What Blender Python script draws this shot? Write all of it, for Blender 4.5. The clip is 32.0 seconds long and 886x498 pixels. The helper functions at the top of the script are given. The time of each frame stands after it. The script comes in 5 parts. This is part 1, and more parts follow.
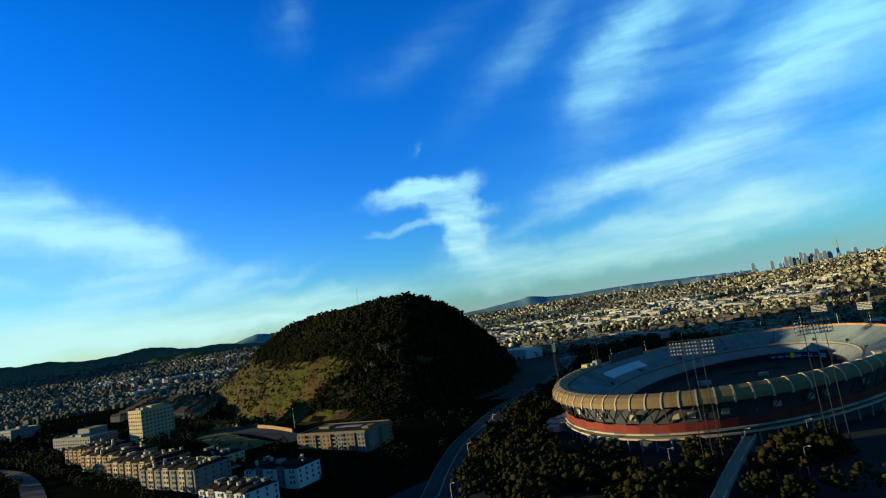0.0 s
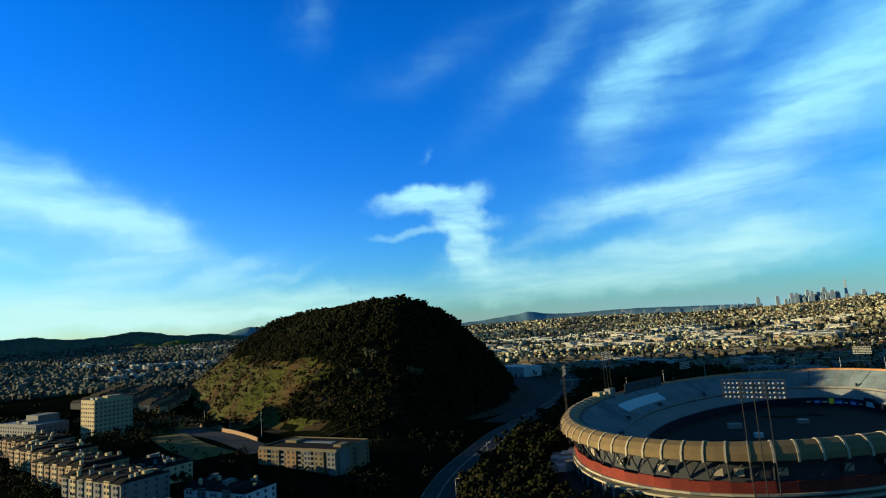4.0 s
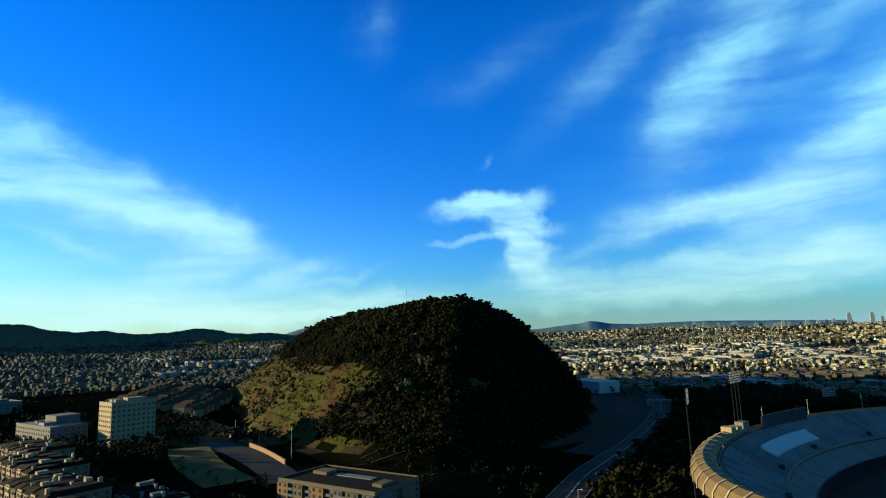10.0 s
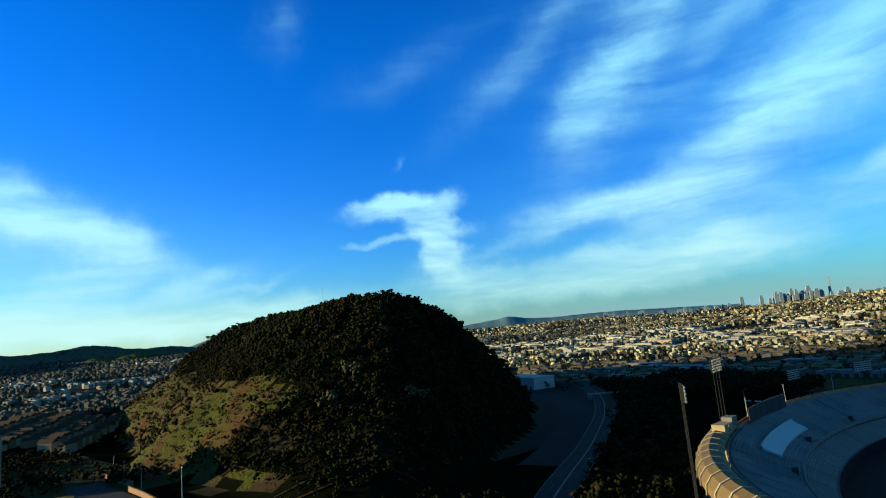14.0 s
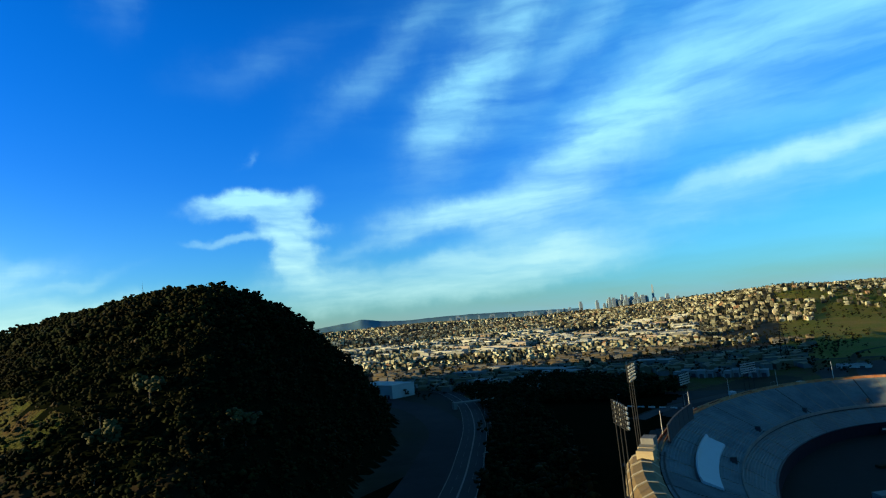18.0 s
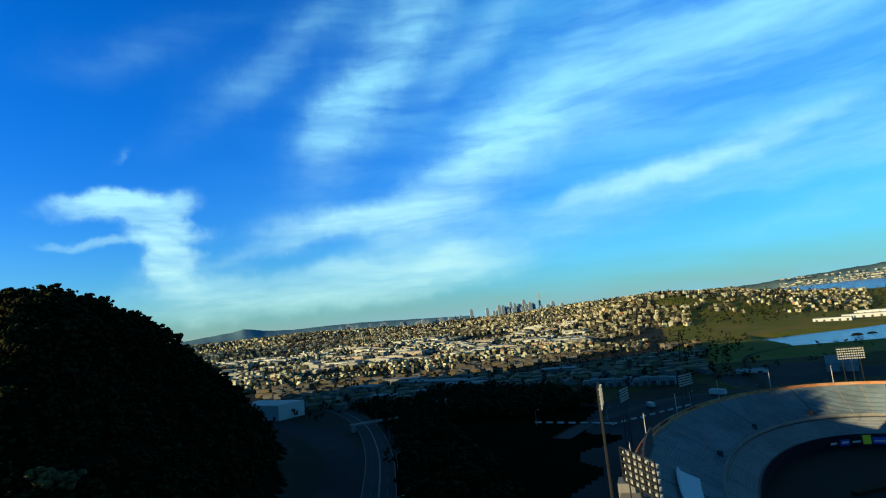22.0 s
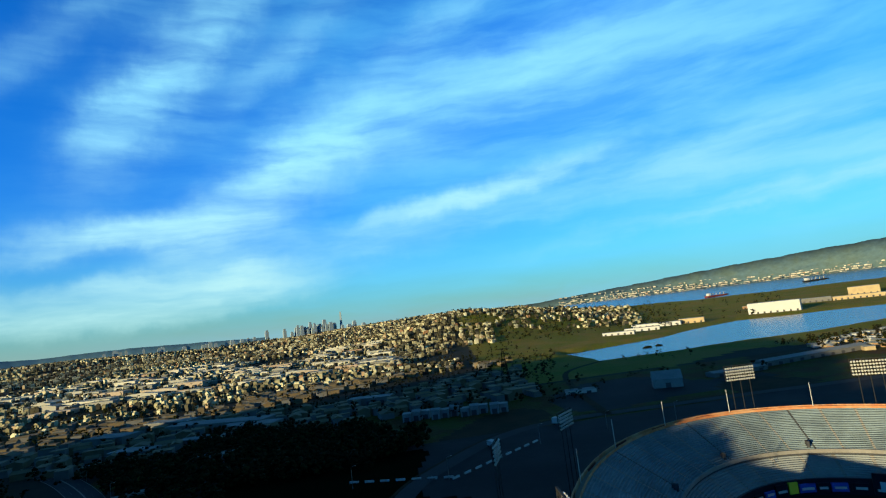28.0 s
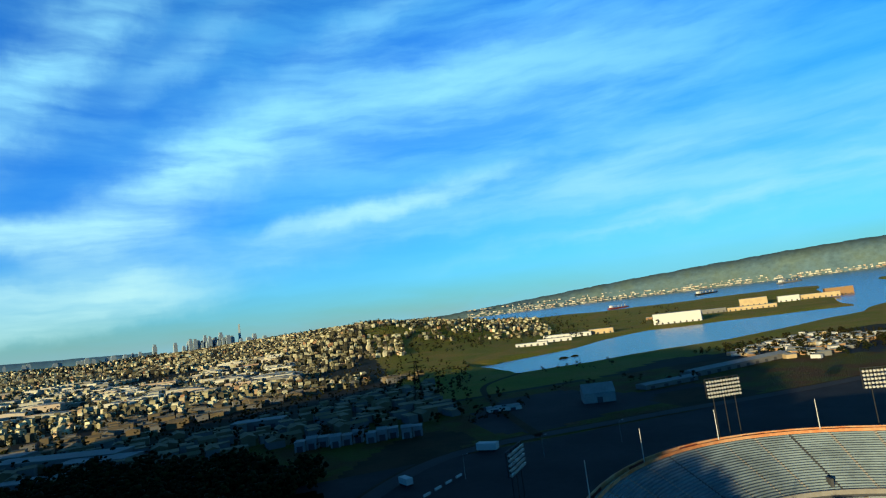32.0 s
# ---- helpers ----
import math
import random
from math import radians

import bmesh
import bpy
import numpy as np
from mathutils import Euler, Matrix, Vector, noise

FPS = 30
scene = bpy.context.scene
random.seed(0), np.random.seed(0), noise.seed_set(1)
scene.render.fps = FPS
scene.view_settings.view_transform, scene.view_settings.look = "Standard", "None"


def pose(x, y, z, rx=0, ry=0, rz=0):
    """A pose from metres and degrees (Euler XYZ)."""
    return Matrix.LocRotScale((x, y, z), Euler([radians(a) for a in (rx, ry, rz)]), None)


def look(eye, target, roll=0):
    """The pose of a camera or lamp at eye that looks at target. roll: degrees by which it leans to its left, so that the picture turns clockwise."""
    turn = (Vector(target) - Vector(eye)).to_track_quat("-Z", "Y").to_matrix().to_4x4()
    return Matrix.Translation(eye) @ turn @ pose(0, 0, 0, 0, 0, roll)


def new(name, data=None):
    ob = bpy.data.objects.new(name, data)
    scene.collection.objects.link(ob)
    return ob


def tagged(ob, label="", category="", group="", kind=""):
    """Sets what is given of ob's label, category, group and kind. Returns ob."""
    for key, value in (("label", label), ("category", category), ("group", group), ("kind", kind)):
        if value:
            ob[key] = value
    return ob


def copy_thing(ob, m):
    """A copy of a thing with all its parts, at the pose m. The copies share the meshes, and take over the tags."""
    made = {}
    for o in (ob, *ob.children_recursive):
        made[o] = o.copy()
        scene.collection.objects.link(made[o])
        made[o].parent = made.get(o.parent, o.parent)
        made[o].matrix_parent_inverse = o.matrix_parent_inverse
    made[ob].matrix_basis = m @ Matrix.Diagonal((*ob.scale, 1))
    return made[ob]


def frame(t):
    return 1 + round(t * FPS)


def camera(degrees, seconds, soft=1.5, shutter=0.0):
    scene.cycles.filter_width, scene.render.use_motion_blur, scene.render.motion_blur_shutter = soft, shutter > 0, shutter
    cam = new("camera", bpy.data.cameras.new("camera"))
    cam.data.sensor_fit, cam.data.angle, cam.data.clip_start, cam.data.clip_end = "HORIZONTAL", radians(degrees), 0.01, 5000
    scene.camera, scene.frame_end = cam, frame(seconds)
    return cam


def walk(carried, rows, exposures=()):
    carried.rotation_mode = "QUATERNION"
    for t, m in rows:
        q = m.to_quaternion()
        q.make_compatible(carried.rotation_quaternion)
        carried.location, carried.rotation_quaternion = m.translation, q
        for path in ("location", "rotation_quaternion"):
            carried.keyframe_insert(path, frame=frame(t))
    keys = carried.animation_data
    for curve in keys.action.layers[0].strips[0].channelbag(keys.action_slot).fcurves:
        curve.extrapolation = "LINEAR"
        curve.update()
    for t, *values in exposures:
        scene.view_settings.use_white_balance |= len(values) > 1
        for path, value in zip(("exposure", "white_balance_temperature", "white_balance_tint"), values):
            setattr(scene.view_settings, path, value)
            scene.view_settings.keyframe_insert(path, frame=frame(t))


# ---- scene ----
cam = camera(75.6, 32.0, soft=1.2)
# seconds, eye (x, y, z), bearing from north, pitch, roll
PATH = [
    (0, 164.2, -487.5, 94.7, -41.89, 7.09, -8.94),
    (0.5, 158.9, -482.5, 94.8, -38.31, 6.84, -8.11),
    (1, 153.7, -477.7, 94.7, -37.33, 6.68, -7.59),
    (1.5, 148.4, -472.2, 94.7, -36.97, 6.37, -7.00),
    (2, 143.3, -466.6, 94.5, -37.03, 6.47, -6.45),
    (2.5, 138.1, -460.5, 94.6, -38.58, 6.95, -5.92),
    (3, 132.7, -454.3, 94.7, -39.62, 7.43, -5.24),
    (3.5, 127.2, -448.0, 94.5, -40.95, 7.78, -4.66),
    (5.5, 106.3, -426.5, 94.9, -44.60, 7.99, -3.29),
    (6, 100.2, -420.9, 95.0, -45.97, 8.16, -3.10),
    (6.5, 93.7, -415.1, 95.0, -46.81, 8.29, -2.91),
    (7, 86.7, -409.1, 94.8, -47.50, 8.46, -2.78),
    (7.5, 79.8, -403.5, 94.8, -48.18, 8.48, -2.60),
    (8, 73.7, -398.5, 94.7, -48.54, 8.57, -2.54),
    (8.5, 67.2, -393.0, 94.5, -49.09, 8.61, -2.31),
    (9, 60.7, -387.9, 94.1, -49.52, 8.73, -2.50),
    (9.5, 54.5, -382.5, 94.0, -48.73, 8.68, -2.55),
    (10, 48.0, -377.7, 93.6, -47.87, 8.89, -2.24),
    (10.5, 41.2, -373.1, 93.3, -48.76, 8.90, -2.27),
    (11, 34.6, -368.1, 92.9, -49.32, 8.81, -2.52),
    (11.5, 27.9, -363.6, 92.5, -49.44, 8.73, -2.81),
    (12, 20.7, -359.0, 92.5, -48.82, 8.79, -3.52),
    (12.5, 13.1, -354.1, 92.5, -46.64, 8.93, -4.01),
    (13, 5.6, -348.3, 92.8, -44.27, 8.96, -4.60),
    (13.5, -2.3, -342.4, 93.0, -41.80, 8.78, -4.99),
    (14, -10.3, -336.1, 93.0, -39.23, 8.45, -5.36),
    (14.5, -18.2, -328.8, 92.9, -36.75, 8.22, -5.51),
    (16.5, -46.8, -291.7, 91.8, -28.11, 7.81, -6.16),
    (17, -52.2, -283.4, 92.1, -26.37, 7.65, -5.90),
    (17.5, -57.5, -275.2, 91.9, -25.18, 7.50, -5.76),
    (18, -62.5, -267.1, 91.6, -24.73, 7.43, -5.52),
    (18.5, -67.5, -259.2, 91.3, -24.76, 7.52, -5.10),
    (19, -72.3, -251.9, 91.3, -26.80, 8.04, -5.61),
    (19.5, -77.1, -244.7, 91.7, -23.45, 8.12, -6.04),
    (20, -81.6, -238.1, 92.4, -20.85, 8.17, -6.26),
    (20.5, -85.8, -232.1, 93.6, -18.44, 7.80, -6.59),
    (21, -90.3, -225.8, 94.1, -16.47, 7.22, -6.39),
    (21.5, -94.1, -219.0, 94.1, -14.88, 7.08, -6.43),
    (22, -97.9, -211.9, 94.0, -13.66, 7.12, -6.07),
    (22.5, -101.9, -204.3, 93.5, -13.13, 7.30, -5.77),
    (23, -105.4, -196.1, 93.6, -13.03, 7.51, -5.58),
    (23.5, -108.6, -187.2, 93.9, -13.57, 7.64, -6.24),
    (24, -111.7, -177.4, 94.4, -10.29, 7.50, -6.63),
    (24.5, -114.2, -167.1, 94.9, -7.69, 7.63, -6.71),
    (25, -116.1, -156.8, 95.1, -6.35, 7.46, -6.87),
    (25.5, -118.0, -146.4, 95.5, -5.55, 7.30, -7.27),
    (26, -119.6, -135.5, 95.4, -2.30, 7.26, -7.69),
    (26.5, -120.7, -124.4, 95.3, 0.82, 7.20, -7.83),
    (28.5, -119.8, -79.9, 93.2, 7.00, 6.80, -6.70),
    (29, -119.1, -69.9, 92.2, 7.35, 6.97, -6.40),
    (29.5, -118.4, -60.0, 91.3, 7.66, 7.08, -5.94),
    (30, -117.5, -50.1, 90.6, 6.84, 7.39, -5.83),
    (30.5, -115.9, -40.1, 90.6, 7.57, 7.29, -6.33),
    (31, -114.5, -30.3, 90.1, 9.84, 7.53, -6.68),
    (31.5, -112.6, -21.2, 89.4, 11.98, 7.40, -7.15),
    (32, -110.7, -12.0, 88.9, 15.54, 6.98, -7.13),
]


def aimed(x, y, z, bearing, pitch, roll):
    b, p = radians(bearing), radians(pitch)
    ahead = Vector((math.sin(b) * math.cos(p), math.cos(b) * math.cos(p), math.sin(p)))
    eye = Vector((x, y, z))
    return look(eye, eye + ahead * 100, roll)


walk(cam, [(t, aimed(*row)) for t, *row in PATH], exposures=[(0, 1.40), (8, 1.47), (32, 1.42)])

# ---- daylight: a low late sun in the west-south-west, high thin cloud ----
SUN_BEARING, SUN_HEIGHT = 234.0, 7.2
sun_way = Vector((math.sin(radians(SUN_BEARING)) * math.cos(radians(SUN_HEIGHT)),
                  math.cos(radians(SUN_BEARING)) * math.cos(radians(SUN_HEIGHT)), math.sin(radians(SUN_HEIGHT))))
sun = new("sun", bpy.data.lights.new("sun", "SUN"))
sun.data.energy, sun.data.angle, sun.data.color = 5.0, radians(0.5), (1.0, 0.83, 0.46)
sun.matrix_world = look(sun_way * 100, (0, 0, 0))

world = bpy.data.worlds.new("sky")
scene.world = world
world.use_nodes = True


class Nodes:
    """Short hand to write a node tree."""

    def __init__(self, tree):
        self.tree = tree
        tree.nodes.clear()

    def add(self, kind, settings=None, **inputs):
        node = self.tree.nodes.new(kind)
        for key, value in (settings or {}).items():
            setattr(node, key, value)
        for key, value in inputs.items():
            self.put(node, key, value)
        return node

    def put(self, node, key, value):
        slot = node.inputs[int(key[1:])] if key[0] == "i" and key[1:].isdigit() else node.inputs[key.replace("_", " ")]
        if isinstance(value, bpy.types.NodeSocket):
            self.tree.links.new(value, slot)
        elif isinstance(value, bpy.types.Node):
            self.tree.links.new(value.outputs[0], slot)
        else:
            slot.default_value = value

    def math(self, op, a, b=0.0, c=0.0, clamp=False):
        return self.add("ShaderNodeMath", {"operation": op, "use_clamp": clamp}, i0=a, i1=b, i2=c).outputs[0]

    def mix(self, fac, a, b, blend="MIX"):
        node = self.add("ShaderNodeMix", {"data_type": "RGBA", "blend_type": blend})
        self.put(node, "i0", fac)
        self.put(node, "i6", a)
        self.put(node, "i7", b)
        return node.outputs[2]

    def ramp(self, fac, stops):
        node = self.add("ShaderNodeValToRGB")
        e = node.color_ramp.elements
        while len(e) < len(stops):
            e.new(0.5)
        for el, (p, c) in zip(e, stops):
            el.position = p
            el.color = (c, c, c, 1) if isinstance(c, (int, float)) else (*c, 1)
        self.put(node, "i0", fac)
        return node.outputs[0]

    def noise(self, vec, scale, detail=4.0, rough=0.55, distortion=0.0):
        return self.add("ShaderNodeTexNoise", None, Vector=vec, Scale=scale, Detail=detail, Roughness=rough, Distortion=distortion).outputs[0]


def build_sky():
    n = Nodes(world.node_tree)
    sky = n.add("ShaderNodeTexSky", {"sky_type": "NISHITA", "sun_disc": False, "sun_elevation": radians(SUN_HEIGHT),
                                     "sun_rotation": radians(SUN_BEARING), "altitude": 100.0, "air_density": 1.0,
                                     "dust_density": 0.6, "ozone_density": 3.0})
    way = n.add("ShaderNodeTexCoord").outputs["Generated"]
    sep = n.add("ShaderNodeSeparateXYZ", None, i0=way)
    az = n.math("MULTIPLY", n.math("ARCTAN2", sep.outputs[0], sep.outputs[1]), 57.2958)
    el = n.math("MULTIPLY", n.math("ARCSINE", sep.outputs[2]), 57.2958)
    flat = n.add("ShaderNodeCombineXYZ", None, X=az, Y=el).outputs[0]
    # ragged edges: the cloud plane is pushed about by two scales of noise
    w1 = n.noise(flat, 0.17, 5.0, 0.58)
    w2 = n.noise(n.add("ShaderNodeVectorMath", {"operation": "ADD"}, i0=flat, i1=(70.0, 31.0, 5.0)).outputs[0], 0.17, 5.0, 0.58)
    az2 = n.math("ADD", az, n.math("MULTIPLY", n.math("SUBTRACT", w1, 0.5), 8.0))
    el2 = n.math("ADD", el, n.math("MULTIPLY", n.math("SUBTRACT", w2, 0.5), 3.6))

    def blob(a, e, wide, high, lean, strength, hard=1.0):
        """One soft bank of cloud round bearing a and height e, leaning by degrees."""
        c, s = math.cos(radians(lean)), math.sin(radians(lean))
        da, de = n.math("SUBTRACT", az2, a), n.math("SUBTRACT", el2, e)
        u = n.math("ADD", n.math("MULTIPLY", da, c / wide), n.math("MULTIPLY", de, s / wide))
        v = n.math("ADD", n.math("MULTIPLY", da, -s / high), n.math("MULTIPLY", de, c / high))
        r = n.math("ADD", n.math("MULTIPLY", u, u), n.math("MULTIPLY", v, v))
        g = n.math("EXPONENT", n.math("MULTIPLY", n.math("POWER", r, hard), -1.0))
        return n.math("MULTIPLY", g, strength)

    banks = [  # bearing, height, half width, half height, lean, strength, edge
        (-87, 15.8, 11, 3.2, -17, 1.1, 1.6), (-76.5, 13.4, 6, 2.4, -20, 1.05, 1.5), (-69.5, 10.4, 5.0, 1.9, -27, 0.8, 1.2), (-78, 8.5, 12, 3.0, -8, 0.22, 1.0), (-72.5, 7.0, 5.0, 1.5, 10, 0.9, 1.4),
        (-63.5, 6.2, 4.2, 1.0, 18, 0.8, 1.3), (-59.5, 6.0, 3.6, 0.5, 16, 0.45, 1.1), (-82, 9.2, 3.0, 0.7, -22, 0.5, 1.2), (-87, 7.4, 6, 1.3, -6, 0.5, 1.2),
        (-80, 3.6, 26, 2.2, 0, 0.95, 1.6), (-57, 3.0, 14, 1.7, 2, 0.8, 1.4),
        (-42.7, 13.1, 5.4, 1.35, 5, 1.15, 2.6), (-39.4, 11.4, 3.4, 1.1, -18, 1.05, 2.0), (-44.6, 9.6, 3.4, 0.4, 2, 0.5, 1.5), (-39.6, 9.5, 2.6, 1.1, -22, 1.0, 1.8),
        (-38.8, 7.2, 1.9, 2.3, -14, 1.0, 1.8), (-37.0, 4.6, 5.0, 2.3, 0, 0.85, 1.8), (-22, 4.6, 17, 2.5, 3, 0.72, 2.6),
        (-22.5, 10.8, 7.0, 1.5, 5, 0.95, 1.3), (-14.5, 10.6, 6.5, 2.6, 14, 0.85, 1.2), (-13.5, 6.6, 5.5, 1.8, 20, 0.7, 1.2), (-9, 15.5, 9, 2.6, 33, 0.85, 1.0),
        (-1, 19.5, 11, 2.8, 24, 0.7, 1.0), (14, 21.5, 16, 3.6, 12, 0.65, 1.0), (30, 20, 16, 5.0, 6, 0.45, 1.0),
        (-21.5, 22.0, 7.0, 2.6, 55, 0.85, 1.0), (-16, 26.5, 9, 2.4, 48, 0.6, 1.0), (-28, 26.6, 9, 1.6, 36, 0.3, 1.0), (-9, 25.5, 9, 1.8, 38, 0.35, 1.0),
        (8.5, 11.6, 12, 1.2, 9, 0.8, 1.2), (18, 12.9, 7, 1.0, 8, 0.55, 1.0), (3, 8.5, 14, 1.4, 5, 0.45, 1.0), (34, 12, 16, 3.0, 4, 0.5, 1.0),
        (34, 7.0, 13, 0.8, 4, 0.5, 1.0), (52, 9, 14, 3.5, 6, 0.5, 1.0), (-31, 8.8, 7, 0.6, 12, 0.35, 1.0),
        (-40.5, 26.3, 6, 1.6, 18, 0.14, 1.0), (-54, 30.5, 2.6, 1.8, 55, 0.16, 1.0), (-43.5, 17.3, 0.9, 0.35, 42, 0.2, 1.0), (10, 29, 14, 1.6, 24, 0.3, 1.0)]
    cover = 0.0
    for b in banks:
        g = blob(*b)
        cover = n.math("SUBTRACT", n.math("ADD", cover, g), n.math("MULTIPLY", cover, g))
    # fibres drawn out along the wind
    turn = n.add("ShaderNodeMapping", None, i0=n.mix(0.35, flat, n.add("ShaderNodeCombineXYZ", None, X=az2, Y=el2).outputs[0]))
    turn.inputs["Rotation"].default_value = (0, 0, radians(-24))
    turn.inputs["Scale"].default_value = (0.045, 0.26, 1.0)
    fibre = n.noise(turn.outputs[0], 0.9, 6.0, 0.56, 0.3)
    fine = n.noise(turn.outputs[0], 3.1, 4.0, 0.55, 0.1)
    body = n.math("ADD", n.math("MULTIPLY", fibre, 0.88), n.math("MULTIPLY", fine, 0.20))
    edge = n.add("ShaderNodeMapRange", {"interpolation_type": "SMOOTHSTEP"}, Value=body, i1=0.34, i2=0.74, i3=0.30, i4=1.25).outputs[0]
    dense = n.math("MULTIPLY", cover, edge, clamp=True)
    # a thin veil everywhere, thicker in the north-east, and the pale haze over the horizon
    side = n.add("ShaderNodeMapRange", {"interpolation_type": "SMOOTHSTEP"}, Value=az, i1=-45.0, i2=15.0, i3=0.0, i4=0.38).outputs[0]
    veil = n.math("MULTIPLY", side, edge)
    haze = n.math("MULTIPLY", n.math("EXPONENT", n.math("MULTIPLY", n.math("ABSOLUTE", el), -0.20)), 0.85)
    blue = n.add("ShaderNodeHueSaturation", None, Saturation=1.45, Value=1.0, Color=sky.outputs[0]).outputs[0]
    blue = n.mix(1.0, blue, SKY_TINT, "MULTIPLY")
    west = n.add("ShaderNodeMapRange", {"interpolation_type": "SMOOTHSTEP"}, Value=az, i1=-40.0, i2=-95.0, i3=0.0, i4=1.0).outputs[0]
    pale = n.mix(west, (3.4, 4.6, 4.6, 1), (10.2, 9.7, 6.4, 1))
    deep = n.add("ShaderNodeMapRange", {"interpolation_type": "SMOOTHSTEP"}, Value=el, i1=27.0, i2=56.0, i3=1.0, i4=0.07).outputs[0]
    blue = n.mix(1.0, blue, n.add("ShaderNodeCombineColor", None, i0=deep, i1=deep, i2=deep).outputs[0], "MULTIPLY")
    c = n.mix(haze, blue, pale)
    c = n.mix(n.math("MULTIPLY", veil, 1.0, clamp=True), c, (1.6, 7.2, 11.0, 1))
    c = n.mix(n.math("MULTIPLY", dense, 0.95), c, n.mix(n.math("MULTIPLY", el, 0.05, clamp=True), (6.0, 9.4, 8.8, 1), (3.6, 9.0, 11.2, 1)))
    back = n.add("ShaderNodeBackground", None, Color=c, Strength=0.038)
    out = n.add("ShaderNodeOutputWorld")
    n.put(out, "Surface", back)


SKY_TINT = (0.09, 2.05, 3.6, 1)
build_sky()


# ---- materials ----
SHADE_SCALE = 0.72  # scales every base colour down so that shade comes out darker


def material(name, colour, rough=0.8, metal=0.0, vary=0.25, scale=0.3, fine=3.0, bump=0.0, island=0.0, second=None, spec=0.12, piece=0.0, tall=0.3):
    """A surface whose colour wanders at two scales; island: spread from piece to piece of a joined mesh; second: a colour for its stains."""
    m = bpy.data.materials.new(name)
    m.use_nodes = True
    n = Nodes(m.node_tree)
    pos = n.add("ShaderNodeNewGeometry")
    broad = n.noise(pos.outputs["Position"], scale, 5.0, 0.6)
    small = n.noise(pos.outputs["Position"], fine, 4.0, 0.65)
    colour, second = [v * SHADE_SCALE for v in colour], second and [v * SHADE_SCALE for v in second]
    base = (*colour, 1)
    c = base
    if second:
        c = n.mix(n.ramp(broad, [(0.42, 0.0), (0.6, 1.0)]), base, (*second, 1))
    tone = n.math("ADD", n.math("MULTIPLY", n.math("SUBTRACT", broad, 0.5), vary * 2), n.math("MULTIPLY", n.math("SUBTRACT", small, 0.5), vary * 2))
    tone = n.math("ADD", tone, 1.0)
    if island:
        tone = n.math("ADD", tone, n.math("MULTIPLY", n.math("SUBTRACT", pos.outputs["Random Per Island"], 0.5), island * 2))
    if piece:
        info = n.add("ShaderNodeObjectInfo")
        tone = n.math("ADD", tone, n.math("MULTIPLY", n.math("SUBTRACT", info.outputs["Random"], 0.5), piece * 2))
    tone = n.math("MAXIMUM", tone, 0.05)
    c = n.mix(1.0, c, n.add("ShaderNodeCombineColor", None, i0=tone, i1=tone, i2=tone).outputs[0], "MULTIPLY")
    bsdf = n.add("ShaderNodeBsdfPrincipled", None, Roughness=rough, Metallic=metal)
    n.put(bsdf, "Base Color", c)
    n.put(bsdf, "Specular IOR Level", spec)
    if bump:
        b = n.add("ShaderNodeBump", None, Strength=bump, Distance=tall)
        n.put(b, "Height", small)
        n.put(bsdf, "Normal", b.outputs[0])
    n.put(n.add("ShaderNodeOutputMaterial"), "Surface", bsdf.outputs[0])
    return m


def city_material(name, ramp, rough=0.85, glossy=0.2):
    """Painted houses: each joined piece takes its own colour from a range of paints."""
    m = bpy.data.materials.new(name)
    m.use_nodes = True
    n = Nodes(m.node_tree)
    pos = n.add("ShaderNodeNewGeometry")
    c = n.ramp(pos.outputs["Random Per Island"], [(p, [v * SHADE_SCALE for v in q]) for p, q in ramp])
    grime = n.noise(pos.outputs["Position"], 0.25, 4.0, 0.6)
    g = n.math("ADD", n.math("MULTIPLY", grime, 0.5), 0.75)
    c = n.mix(1.0, c, n.add("ShaderNodeCombineColor", None, i0=g, i1=g, i2=g).outputs[0], "MULTIPLY")
    bsdf = n.add("ShaderNodeBsdfPrincipled", None, Roughness=rough)
    n.put(bsdf, "Base Color", c)
    n.put(bsdf, "Specular IOR Level", glossy)
    n.put(n.add("ShaderNodeOutputMaterial"), "Surface", bsdf.outputs[0])
    return m


M_GRASS = material("hill_grass", (0.050, 0.056, 0.006), 0.95, vary=0.5, scale=0.03, fine=0.35, bump=1.0, tall=1.6, second=(0.050, 0.026, 0.008), spec=0.05)
M_MARSH = material("marsh_grass", (0.120, 0.128, 0.012), 0.95, vary=0.5, scale=0.012, fine=0.2, bump=1.0, tall=3.0, second=(0.145, 0.108, 0.020), spec=0.05)
M_CITY = material("city_ground", (0.023, 0.024, 0.020), 0.95, vary=0.45, scale=0.01, fine=0.08, second=(0.016, 0.019, 0.011), spec=0.04)
M_LOT = material("lot_asphalt", (0.014, 0.016, 0.019), 0.9, vary=0.35, scale=0.02, fine=0.3, second=(0.020, 0.021, 0.023), spec=0.05)
M_DIRT = material("bare_earth", (0.040, 0.026, 0.013), 0.95, vary=0.35, scale=0.03, fine=0.3, second=(0.018, 0.016, 0.008), spec=0.03)
M_ROAD = material("road_asphalt", (0.038, 0.039, 0.041), 0.85, vary=0.25, scale=0.05, fine=0.6, spec=0.03)
# floor and leaf colours lowered to near black to deepen the wood's shade
M_FOREST = material("shaded_forest_floor", (0.005, 0.0065, 0.003), 1.0, vary=0.4, scale=0.05, fine=0.5, spec=0.0)
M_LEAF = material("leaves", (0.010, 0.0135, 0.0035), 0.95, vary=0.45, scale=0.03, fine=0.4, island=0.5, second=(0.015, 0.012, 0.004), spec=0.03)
M_LEAF_DRY = material("dry_leaves", (0.034, 0.022, 0.008), 0.95, vary=0.4, scale=0.05, fine=0.5, island=0.4, spec=0.1)
